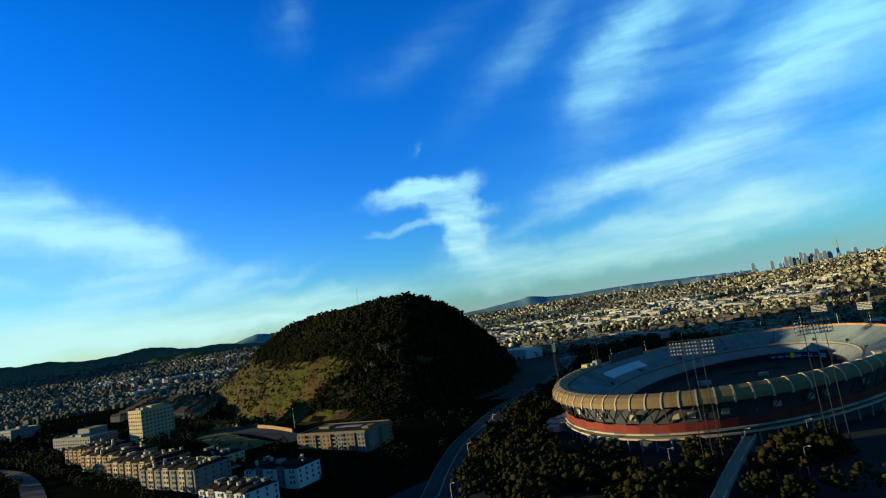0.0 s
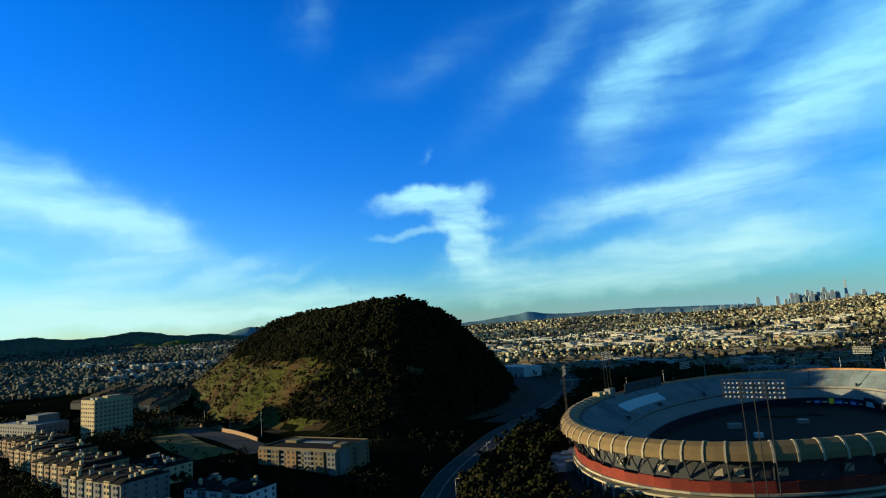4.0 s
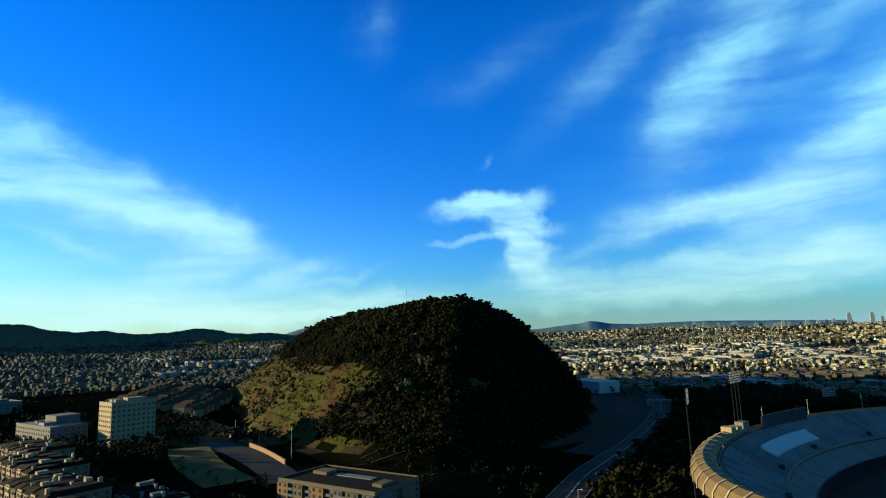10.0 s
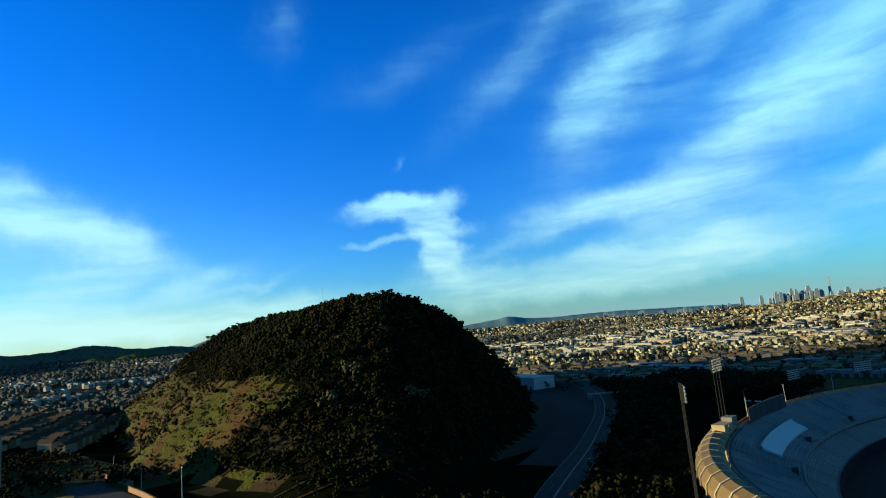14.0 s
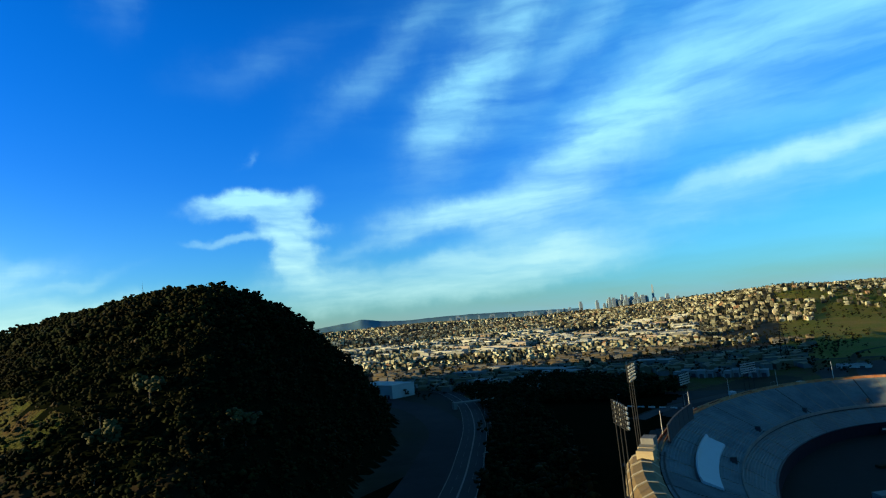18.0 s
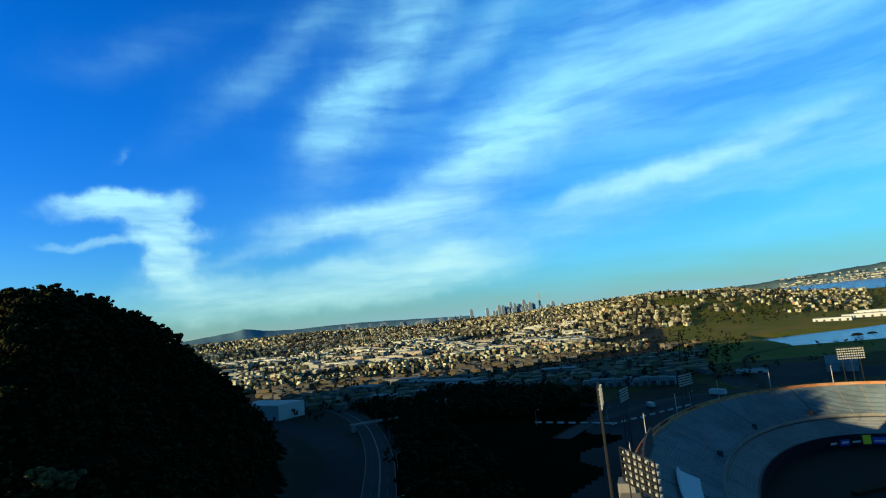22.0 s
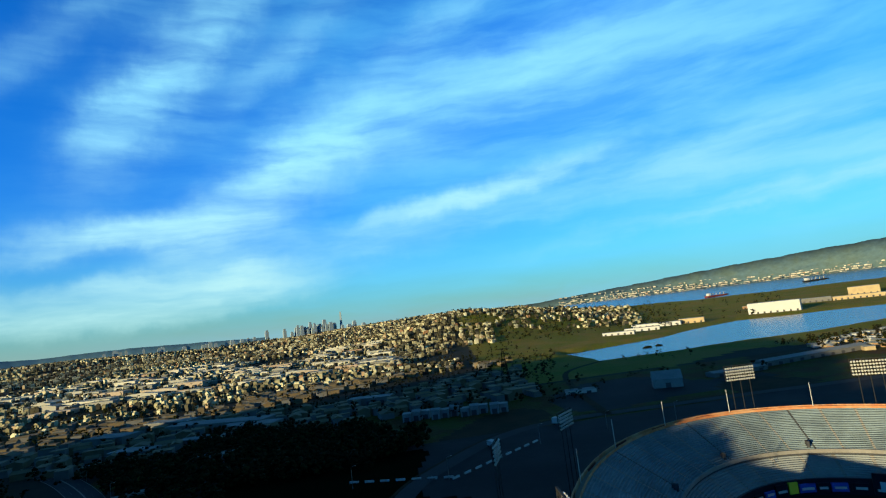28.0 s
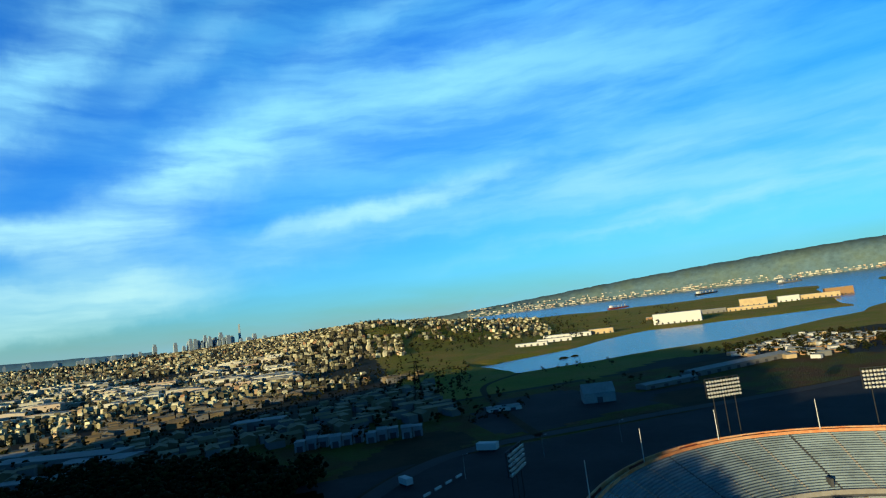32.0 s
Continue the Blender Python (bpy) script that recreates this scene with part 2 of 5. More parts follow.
# paler leaf; the light these crowns catch is put into the colour
M_LEAF_PALE = material("pale_lit_eucalyptus_leaves", (0.041, 0.039, 0.012), 0.9, vary=0.35, scale=0.1, fine=0.6, island=0.4, spec=0.15)
M_BARK = material("bark", (0.12, 0.10, 0.08), 0.95, vary=0.3, scale=0.5, fine=4.0)
M_CONCRETE = material("concrete", (0.19, 0.18, 0.16), 0.85, vary=0.2, scale=0.08, fine=0.9, bump=0.2, second=(0.14, 0.13, 0.115), piece=0.08)
M_CANOPY = material("weathered_canopy", (0.155, 0.104, 0.046), 0.75, vary=0.3, scale=0.25, fine=1.6, second=(0.115, 0.08, 0.038), piece=0.05)
M_RIB = material("cream_rib_concrete", (0.30, 0.25, 0.17), 0.8, vary=0.2, scale=0.2, fine=1.5)
M_SEAT = material("faded_seats", (0.128, 0.166, 0.180), 0.8, vary=0.25, scale=0.05, fine=0.5, second=(0.075, 0.098, 0.110), piece=0.06)
# for dark steps and doors; also paints shade in openings and under the canopy
M_SEAT_DARK = material("dark_steps_and_shade", (0.04, 0.042, 0.045), 0.85, vary=0.2)
M_RED = material("red_wall", (0.150, 0.022, 0.012), 0.8, vary=0.35, scale=0.12, fine=1.0, second=(0.10, 0.015, 0.009), piece=0.15)
M_ORANGE = material("orange_fascia", (0.36, 0.13, 0.045), 0.75, vary=0.25, scale=0.15, fine=1.2, second=(0.36, 0.20, 0.10))
M_WHITE = material("white_paint", (0.36, 0.36, 0.34), 0.7, vary=0.1, scale=0.1, fine=1.0)
M_CREAM = material("cream_stucco", (0.34, 0.26, 0.14), 0.85, vary=0.15, scale=0.1, fine=1.5, second=(0.28, 0.21, 0.12))
M_TAN = material("tan_stucco", (0.20, 0.115, 0.050), 0.85, vary=0.15, scale=0.1, fine=1.5, second=(0.17, 0.10, 0.05))
M_GREY = material("grey_stucco", (0.12, 0.12, 0.115), 0.85, vary=0.15, scale=0.1, fine=1.5, second=(0.10, 0.098, 0.09))
# tan stucco darkened in its colour for buildings that stand in shade
M_TAN_SHADE = material("shaded_tan_stucco", (0.11, 0.088, 0.052), 0.85, vary=0.15, scale=0.1, fine=1.5, second=(0.13, 0.095, 0.05))
M_ROOF = material("dark_roof", (0.0095, 0.009, 0.0085), 0.95, vary=0.4, scale=0.15, fine=1.0, spec=0.03, piece=0.4)
M_ROOF_LIGHT = material("pale_roof", (0.155, 0.17, 0.172), 0.8, vary=0.3, scale=0.1, fine=0.7)
M_GLASS = material("window_glass", (0.035, 0.045, 0.055), 0.12, vary=0.2, spec=0.7, piece=0.3)
M_STEEL = material("galvanised_steel", (0.2, 0.2, 0.19), 0.5, 0.6, vary=0.15)
M_POLE = material("dark_steel", (0.018, 0.018, 0.018), 0.7, 0.2, vary=0.15)
M_LAMPS = material("lamp_glass", (0.33, 0.32, 0.28), 0.3, vary=0.1, spec=0.6)
M_FIELD = material("dug_up_field", (0.012, 0.011, 0.008), 0.95, vary=0.45, scale=0.04, fine=0.4, second=(0.007, 0.008, 0.005))
M_NAVY = material("navy_panel", (0.004, 0.005, 0.012), 0.6, vary=0.15)
M_YELLOW = material("yellow_panel", (0.75, 0.52, 0.03), 0.6, vary=0.1)
M_BLUE = material("blue_panel", (0.02, 0.06, 0.3), 0.6, vary=0.1)
M_FENCE = material("salmon_block_wall", (0.22, 0.13, 0.07), 0.9, vary=0.2, scale=0.2, fine=1.5)
# far hills: distance haze is mixed into the next three colours
M_HAZE = material("hazed_far_hills", (0.105, 0.195, 0.235), 1.0, vary=0.25, scale=0.003, fine=0.02, spec=0.0)
M_HILLTOWN = material("hazed_wooded_ridge", (0.072, 0.092, 0.070), 1.0, vary=0.7, scale=0.012, fine=0.06, second=(0.058, 0.072, 0.046), spec=0.0)
M_EASTHILL = material("hazed_east_slopes", (0.080, 0.132, 0.150), 1.0, vary=0.5, scale=0.006, fine=0.03, second=(0.075, 0.110, 0.100), spec=0.0)
M_PASTURE = material("far_pasture", (0.085, 0.11, 0.025), 1.0, vary=0.5, scale=0.008, fine=0.06, second=(0.038, 0.056, 0.028), spec=0.0)
M_TOWER = city_material("far_towers", [(0.0, (0.10, 0.15, 0.19)), (0.5, (0.17, 0.23, 0.27)), (1.0, (0.30, 0.34, 0.36))])
M_HOUSE = city_material("painted_houses", [(0.0, (0.02, 0.02, 0.016)), (0.32, (0.06, 0.054, 0.034)), (0.6, (0.19, 0.170, 0.095)), (0.9, (0.50, 0.465, 0.30)), (1.0, (0.20, 0.10, 0.05))], glossy=0.08)
# house paints darkened and greyed to carry the valley's shade and haze
M_VALLEY = city_material("shaded_valley_paints", [(0.0, (0.026, 0.030, 0.024)), (0.4, (0.052, 0.058, 0.045)), (0.8, (0.088, 0.090, 0.068)), (1.0, (0.115, 0.112, 0.088))], glossy=0.05)
M_SHED = city_material("warehouse_roofs", [(0.0, (0.10, 0.10, 0.092)), (0.4, (0.24, 0.235, 0.20)), (0.8, (0.40, 0.385, 0.31)), (1.0, (0.20, 0.13, 0.09))])
M_TARP = material("pale_blue_tarpaulin", (0.30, 0.38, 0.42), 0.6, vary=0.08)


def water_material():
    m = bpy.data.materials.new("bay_water")
    m.use_nodes = True
    n = Nodes(m.node_tree)
    pos = n.add("ShaderNodeNewGeometry").outputs["Position"]
    w = n.noise(pos, 0.06, 4.0, 0.6)
    b = n.add("ShaderNodeBump", None, Strength=1.0, Distance=1.6)
    n.put(b, "Height", w)
    bsdf = n.add("ShaderNodeBsdfPrincipled", None, Roughness=0.26)
    n.put(bsdf, "Base Color", (0.008, 0.060, 0.085, 1))
    n.put(bsdf, "Normal", b.outputs[0])
    n.put(n.add("ShaderNodeOutputMaterial"), "Surface", bsdf.outputs[0])
    return m


M_WATER = water_material()


# ---- mesh helpers ----
class Build:
    """Gathers pieces of one mesh."""

    def __init__(self):
        self.v, self.f = [], []

    def quad(self, a, b, c, d):
        i = len(self.v)
        self.v += [tuple(a), tuple(b), tuple(c), tuple(d)]
        self.f.append((i, i + 1, i + 2, i + 3))
        return self

    def hexa(self, low, high):
        """A solid between two rings of four corners."""
        i = len(self.v)
        self.v += [tuple(p) for p in (*low, *high)]
        self.f += [(i + 3, i + 2, i + 1, i), (i + 4, i + 5, i + 6, i + 7)]
        self.f += [(i + k, i + (k + 1) % 4, i + 4 + (k + 1) % 4, i + 4 + k) for k in range(4)]
        return self

    def box(self, x, y, z, w, d, h, turn=0.0):
        """A block on the point x, y, z (centre of its foot)."""
        c, s = math.cos(turn), math.sin(turn)
        ring = [(x + c * a * w / 2 - s * b * d / 2, y + s * a * w / 2 + c * b * d / 2) for a, b in ((-1, -1), (1, -1), (1, 1), (-1, 1))]
        return self.hexa([(*p, z) for p in ring], [(*p, z + h) for p in ring])

    def tube(self, a, b, r, r2=None, sides=8):
        a, b = Vector(a), Vector(b)
        q = (b - a).to_track_quat("Z", "Y").to_matrix()
        i, r2 = len(self.v), r if r2 is None else r2
        for p, k in ((a, r), (b, r2)):
            self.v += [tuple(p + q @ Vector((k * math.cos(t * math.tau / sides), k * math.sin(t * math.tau / sides), 0))) for t in range(sides)]
        self.f += [(i + t, i + (t + 1) % sides, i + sides + (t + 1) % sides, i + sides + t) for t in range(sides)]
        self.f += [tuple(range(i + sides, i + 2 * sides)), tuple(range(i + sides - 1, i - 1, -1))]
        return self

    def strip(self, rows, close=False):
        """A sheet through rows of points."""
        i, n = len(self.v), len(rows[0])
        for row in rows:
            self.v += [tuple(p) for p in row]
        for r in range(len(rows) - (0 if close else 1)):
            s = (r + 1) % len(rows)
            self.f += [(i + r * n + k, i + r * n + k + 1, i + s * n + k + 1, i + s * n + k) for k in range(n - 1)]
        return self

    def solid(self, rows):
        """A closed body: rows of closed cross sections, capped at both ends."""
        i, n = len(self.v), len(rows[0])
        for row in rows:
            self.v += [tuple(p) for p in row]
        for r in range(len(rows) - 1):
            self.f += [(i + r * n + k, i + r * n + (k + 1) % n, i + (r + 1) * n + (k + 1) % n, i + (r + 1) * n + k) for k in range(n)]
        self.f += [tuple(range(i + n - 1, i - 1, -1)), tuple(range(i + (len(rows) - 1) * n, i + len(rows) * n))]
        return self

    def mesh(self, name, mat, smooth=False):
        me = bpy.data.meshes.new(name)
        me.from_pydata(self.v, [], self.f)
        me.materials.append(mat)
        if smooth:
            me.polygons.foreach_set("use_smooth", [True] * len(me.polygons))
        me.update()
        return me


def part(name, built, mat, parent=None, label="", smooth=False):
    ob = new(name, built.mesh(name, mat, smooth) if isinstance(built, Build) else built)
    if parent:
        ob.parent = parent
    return tagged(ob, label)


def empty(name, place=(0, 0, 0), **tags):
    ob = new(name)
    ob.location = place
    return tagged(ob, **tags)


# ---- the lie of the land ----
HILL_A, HILL_B = np.array([-444.0, 82.0]), np.array([-756.0, 188.0])
REACH_AT = [0, 30, 60, 90, 110, 135, 180, 225, 270, 315, 360]
REACH = [215, 170, 134, 168, 186, 305, 225, 235, 220, 200, 215]


def fade(v, a, b):
    t = np.clip((v - a) / (b - a), 0, 1)
    return t * t * (3 - 2 * t)


def ripple(x, y, size, seed=0.0):
    """Smooth uneven ground, about -1 to 1."""
    a, b = x / size + seed, y / size - seed
    return (np.sin(a * 1.7 + 1.3 * np.sin(b * 1.1)) + np.sin(b * 1.9 + 1.2 * np.sin(a * 0.8 + 2)) + 0.6 * np.sin(a * 3.1 - b * 2.3 + seed)) / 2.6


def hill(x, y):
    ab = HILL_B - HILL_A
    t = np.clip(((x - HILL_A[0]) * ab[0] + (y - HILL_A[1]) * ab[1]) / (ab @ ab), 0, 1)
    dx, dy = x - HILL_A[0] - t * ab[0], y - HILL_A[1] - t * ab[1]
    reach = np.interp(np.degrees(np.arctan2(dx, dy)) % 360, REACH_AT, REACH)
    q = np.hypot(dx, dy) / reach * (1 + 0.05 * ripple(x, y, 60))
    body = np.where(q < 1, 1 - np.clip(q, 0, 1) ** 2.0, 0)
    return (122 - 6 * fade(t, 0.25, 1.0)) * body ** 1.05 + 2.5 * ripple(x, y, 25) * np.clip(body * 3, 0, 1)


def slough(x, y):
    """How far a place lies inside the tidal inlet (positive) or on land."""
    south = 765 + 0.00034 * np.maximum(x - 200, 0) ** 2 * 0.75 + 14 * ripple(x, y, 90)
    north = 930 + 0.58 * np.clip(x - 230, 0, 500) - 0.30 * np.clip(x - 730, 0, 470) + 1.0 * np.maximum(x - 1200, 0) + 22 * ripple(x, y, 120, 3)
    west = x - 205 - 10 * ripple(x, y, 40)
    return np.minimum(np.minimum(y - south, north - y), west * 1.2)


def open_bay(x, y):
    """The open water beyond the far shore."""
    r, a = np.hypot(x + 110, y + 60), np.degrees(np.arctan2(x + 110, y + 60))
    edge = np.interp(a, [-180, 8, 14, 22, 30, 38, 46, 60, 180], [9000, 9000, 3700, 3100, 2950, 2950, 3050, 3200, 3200])
    return r - edge - 60 * ripple(x, y, 200)


def swell(r):
    return 78 * fade(r, 1700, 4700)


def land(x, y):
    x, y = np.asarray(x, float), np.asarray(y, float)
    r, a = np.hypot(x + 60, y + 150), np.degrees(np.arctan2(x + 60, y + 150))
    z = 5 + 0 * x
    z = z + 10 * fade(-x, 100, 230) * fade(-y, -60, 160)
    # the built-up slopes to the north and north-west
    north = fade(a, -60, -42) * (1 - fade(a, 4, 22))
    z = z + north * (62 * fade(r, 700, 3600) + 26 * fade(r, 2200, 4300) * (1 - fade(a, -24, -10)) + 9 * ripple(x, y, 260) * fade(r, 900, 1800) + 14 * ripple(x, y, 520, 2) * fade(r, 1800, 3000))
    # wooded rise beyond the inlet
    z = z + 60 * np.exp(-(((a - 5.5) / 6.5) ** 2)) * np.exp(-(((r - 2250) / 420) ** 2)) + 30 * np.exp(-(((a - 15) / 6) ** 2)) * np.exp(-(((r - 2150) / 350) ** 2))
    # the valley and the ridges to the west
    west = 1 - fade(a, -66, -52)
    z = z + west * (18 * fade(r, 500, 900) + 60 * fade(r, 1000, 2600) + 5 * ripple(x, y, 150))
    z = z + west * fade(r, 2300, 3300) * (34 + 22 * ripple(x, y, 420, 1))
    z = np.maximum(z, 0) + hill(x, y)
    wet = np.maximum(slough(x, y), open_bay(x, y))
    shore = fade(wet, -45, 5)
    z = z * (1 - shore) - 3 * shore
    return z + swell(r) * fade(a, -20, 20) * (r > 1700)


def stretch(n, centre, reach):
    u = np.linspace(-1, 1, n)
    return centre + reach * (0.13 * u + 0.87 * u ** 3)


def sheet(name, xs, ys, height):
    gx, gy = np.meshgrid(xs, ys)
    z = height(gx, gy)
    me = bpy.data.meshes.new(name)
    n, m = len(xs), len(ys)
    idx = np.arange(n * m).reshape(m, n)
    quads = np.stack([idx[:-1, :-1], idx[:-1, 1:], idx[1:, 1:], idx[1:, :-1]], -1).reshape(-1, 4)
    me.from_pydata(np.stack([gx, gy, z], -1).reshape(-1, 3).tolist(), [], quads.tolist())
    me.polygons.foreach_set("use_smooth", [True] * len(quads))
    return me, quads, gx.ravel(), gy.ravel(), z.ravel()


def wooded(x, y):
    """How thick the trees stand on the hill: 0 bare grass, 1 closed wood."""
    h = hill(x, y)
    grassy = fade(-y - 0.25 * (x + 360), 5, 90) * (1 - fade(h, 45, 88)) * fade(-x, 300, 400)
    return np.clip(fade(h, 2, 12) * (0.95 - 0.75 * grassy) + 0.22 * ripple(x, y, 26) + 0.16 * ripple(x, y, 11, 4), 0, 1) * (h > 1)


me, quads, gx, gy, gz = sheet("ground", stretch(430, -150, 4900), stretch(430, 50, 4900), land)
for m in (M_CITY, M_GRASS, M_FOREST, M_LOT, M_MARSH, M_DIRT):
    me.materials.append(m)
cx, cy = gx[quads].mean(1), gy[quads].mean(1)
kind = np.zeros(len(quads), int)
h = hill(cx, cy)
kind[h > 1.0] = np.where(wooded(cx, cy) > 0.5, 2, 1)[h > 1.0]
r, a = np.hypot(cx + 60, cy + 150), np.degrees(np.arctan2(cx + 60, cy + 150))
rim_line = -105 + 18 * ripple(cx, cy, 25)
# flat ground painted near black too, as shade under the tree belt
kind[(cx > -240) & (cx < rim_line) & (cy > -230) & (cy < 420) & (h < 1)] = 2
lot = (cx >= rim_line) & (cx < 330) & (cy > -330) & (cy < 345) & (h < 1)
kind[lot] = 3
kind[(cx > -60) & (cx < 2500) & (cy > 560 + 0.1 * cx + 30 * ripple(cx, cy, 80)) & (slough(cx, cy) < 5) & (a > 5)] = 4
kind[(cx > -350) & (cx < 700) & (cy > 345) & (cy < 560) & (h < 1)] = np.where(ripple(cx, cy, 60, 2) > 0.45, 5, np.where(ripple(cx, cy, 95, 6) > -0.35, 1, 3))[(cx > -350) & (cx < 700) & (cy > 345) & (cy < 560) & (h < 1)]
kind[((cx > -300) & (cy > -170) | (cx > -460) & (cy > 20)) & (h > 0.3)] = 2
# the same near-black ground colour stands for tree shade in the west
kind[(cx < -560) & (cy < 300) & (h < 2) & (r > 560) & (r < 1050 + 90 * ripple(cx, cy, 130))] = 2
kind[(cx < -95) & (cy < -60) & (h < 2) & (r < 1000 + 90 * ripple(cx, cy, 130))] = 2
kind[(cx < -395) & (cx > -620) & (cy < -140) & (cy > -215) & (h < 6)] = 1
scar = (np.hypot((cx + 257) / 16, (cy + 112) / 12) < 1) | (np.hypot((cx + 329) / 20, (cy + 125) / 8) < 1) | (np.hypot((cx + 343) / 14, (cy + 162) / 8) < 1) | (np.hypot((cx + 300) / 14, (cy + 150) / 7) < 1)
kind[scar] = 5
me.polygons.foreach_set("material_index", kind.astype(np.int32))
ground = tagged(new("ground", me), "open ground of dry grass, asphalt and streets reaching the horizon", "ground", kind="structure")

me, *_ = sheet("water", np.linspace(150, 4700, 140), np.linspace(600, 4800, 140), lambda x, y: np.where(np.hypot(x + 60, y + 150) > 1700, swell(np.hypot(x + 60, y + 150)) * fade(np.degrees(np.arctan2(x + 60, y + 150)), -20, 20), 0.0))
me.materials.append(M_WATER)
tagged(new("water", me), "calm blue bay water in a tidal inlet", "water", kind="structure")


def on_land(x, y):
    return float(land(np.array([x]), np.array([y]))[0])

# ---- far backdrop: ridges at the edge of sight ----
def ridge(name, mat, label, bearings, heights, far, rough, eye=(-60.0, -150.0), depth=250.0):
    """A long far hill: its crest height follows the bearings."""
    rows = []
    for a in np.arange(bearings[0], bearings[-1] + 0.01, 0.25):
        crest = float(np.interp(a, bearings, heights)) + rough * float(ripple(np.array(a * 10.0), np.array(3.0), 7.0) + 0.5 * ripple(np.array(a * 10.0), np.array(9.0), 2.3))
        u = (math.sin(radians(a)), math.cos(radians(a)))
        rows.append([(eye[0] + u[0] * (far + k * depth), eye[1] + u[1] * (far + k * depth), max(-5, crest * s - (5 if s == 0 else 0))) for k, s in ((-1, 0.0), (-0.66, 0.34), (-0.33, 0.67), (0, 1.0), (0.5, 0.6))])
    return tagged(part(name, Build().strip(rows), mat, smooth=True), label, "hills", kind="structure")


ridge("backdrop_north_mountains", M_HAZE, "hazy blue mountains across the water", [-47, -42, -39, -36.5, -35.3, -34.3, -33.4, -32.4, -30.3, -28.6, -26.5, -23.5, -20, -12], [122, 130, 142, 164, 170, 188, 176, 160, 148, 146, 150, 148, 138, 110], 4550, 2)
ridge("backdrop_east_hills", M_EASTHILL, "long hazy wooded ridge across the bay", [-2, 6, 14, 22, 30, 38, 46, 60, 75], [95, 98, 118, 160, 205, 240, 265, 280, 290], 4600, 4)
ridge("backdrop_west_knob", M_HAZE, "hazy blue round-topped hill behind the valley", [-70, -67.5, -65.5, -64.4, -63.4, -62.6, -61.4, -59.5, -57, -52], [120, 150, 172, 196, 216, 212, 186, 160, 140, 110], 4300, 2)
ridge("backdrop_west_ridge", M_HILLTOWN, "dark wooded ridge behind the valley", [-114, -100, -92, -87.8, -86, -84.2, -81.7, -79.5, -76.9, -75, -73.8, -72.4, -71.4, -69.5, -68.2, -66.2, -64, -60, -54], [270, 262, 256, 244, 216, 200, 204, 182, 184, 202, 207, 192, 176, 165, 172, 156, 138, 112, 80], 3500, 4)
ridge("backdrop_west_pasture", M_PASTURE, "sunlit grassy foothill below the wooded ridge", [-79, -76, -74, -72.5, -71, -69, -67, -65, -63], [70, 104, 132, 120, 136, 126, 112, 96, 60], 3000, 3, depth=220.0)

# ---- stadium ----
SC, SA, SB, SROT = (16.0, -2.0), 106.0, 169.0, radians(-5.0)


def bowl(th, off, z):
    """A place on the oval: off metres outside its rim."""
    u, v = (SA + off) * math.cos(th), (SB + off) * math.sin(th)
    return (SC[0] + u * math.cos(SROT) - v * math.sin(SROT), SC[1] + u * math.sin(SROT) + v * math.cos(SROT), z)


def oval_angle(x, y):
    dx, dy = x - SC[0], y - SC[1]
    u, v = dx * math.cos(SROT) + dy * math.sin(SROT), -dx * math.sin(SROT) + dy * math.cos(SROT)
    return math.atan2(v / SB, u / SA)


def tiers(a, b, o0, z0, o1, z1, rows, cuts=3):
    """Stepped rows of seats between two angles, from the inner low edge to the outer high one."""
    g = Build()
    prof = []
    for k in range(rows):
        f0, f1 = k / rows, (k + 1) / rows
        prof += [(o0 + (o1 - o0) * f0, z0 + (z1 - z0) * f0), (o0 + (o1 - o0) * f0 + 0.12, z0 + (z1 - z0) * f1)]
    prof.append((o1, z1))
    g.strip([[bowl(t, o, z) for o, z in prof] for t in np.linspace(a, b, cuts + 1)])
    return g


def arc_box(a, b, o0, o1, z0, z1, cuts=3):
    """A curved bar that follows the oval."""
    return Build().solid([[bowl(t, o, z) for o, z in ((o0, z0), (o1, z0), (o1, z1), (o0, z1))] for t in np.linspace(a, b, cuts + 1)])


M_STAND = material("pale_stand_concrete", (0.17, 0.185, 0.185), 0.85, vary=0.2, scale=0.08, fine=0.8, second=(0.13, 0.145, 0.15), piece=0.06)
stadium = empty("stadium", label="weathered concrete stadium with ribbed canopy round an oval bowl", category="stadium", place=(0, 0, 1.2))
UP = 56
for k in range(UP):
    a, b = k * math.tau / UP, (k + 1) * math.tau / UP
    m = (b - a) * 0.035
    part("upper_seating", tiers(a + m, b - m, -28, 21.5, -1.0, 33.0, 24), M_SEAT, stadium)
    part("aisle", tiers(a - m, a + m, -28, 21.4, -1.0, 32.85, 24, 1), M_CONCRETE if k % 4 else M_SEAT_DARK, stadium)
    if k % 4 == 0:
        # solid block whose dark colour stands for the shade inside an opening
        part("portal", arc_box(a + 5 * m, a + 7.4 * m, -26.5, -24.0, 21.6, 25.0, 1), M_SEAT_DARK, stadium, "dark block standing for a shaded stair opening in the seats")
for k in range(44):
    a, b = k * math.tau / 44, (k + 1) * math.tau / 44
    m = (b - a) * 0.05
    part("lower_seating", tiers(a + m, b - m, -39, 14.0, -26.5, 20.6, 12), M_STAND, stadium)
    part("aisle", tiers(a - m, a + m, -39, 13.9, -26.5, 20.5, 12, 1), M_CONCRETE, stadium)
    part("deck_parapet", arc_box(a, b, -28.6, -28.0, 20.9, 22.3), M_CONCRETE, stadium)
    part("deck_fascia", arc_box(a, b, -28.3, -27.6, 20.2, 20.9), M_SEAT_DARK, stadium)
    part("field_wall", arc_box(a, b, -40, -39, 8.0, 14.3), M_NAVY, stadium)
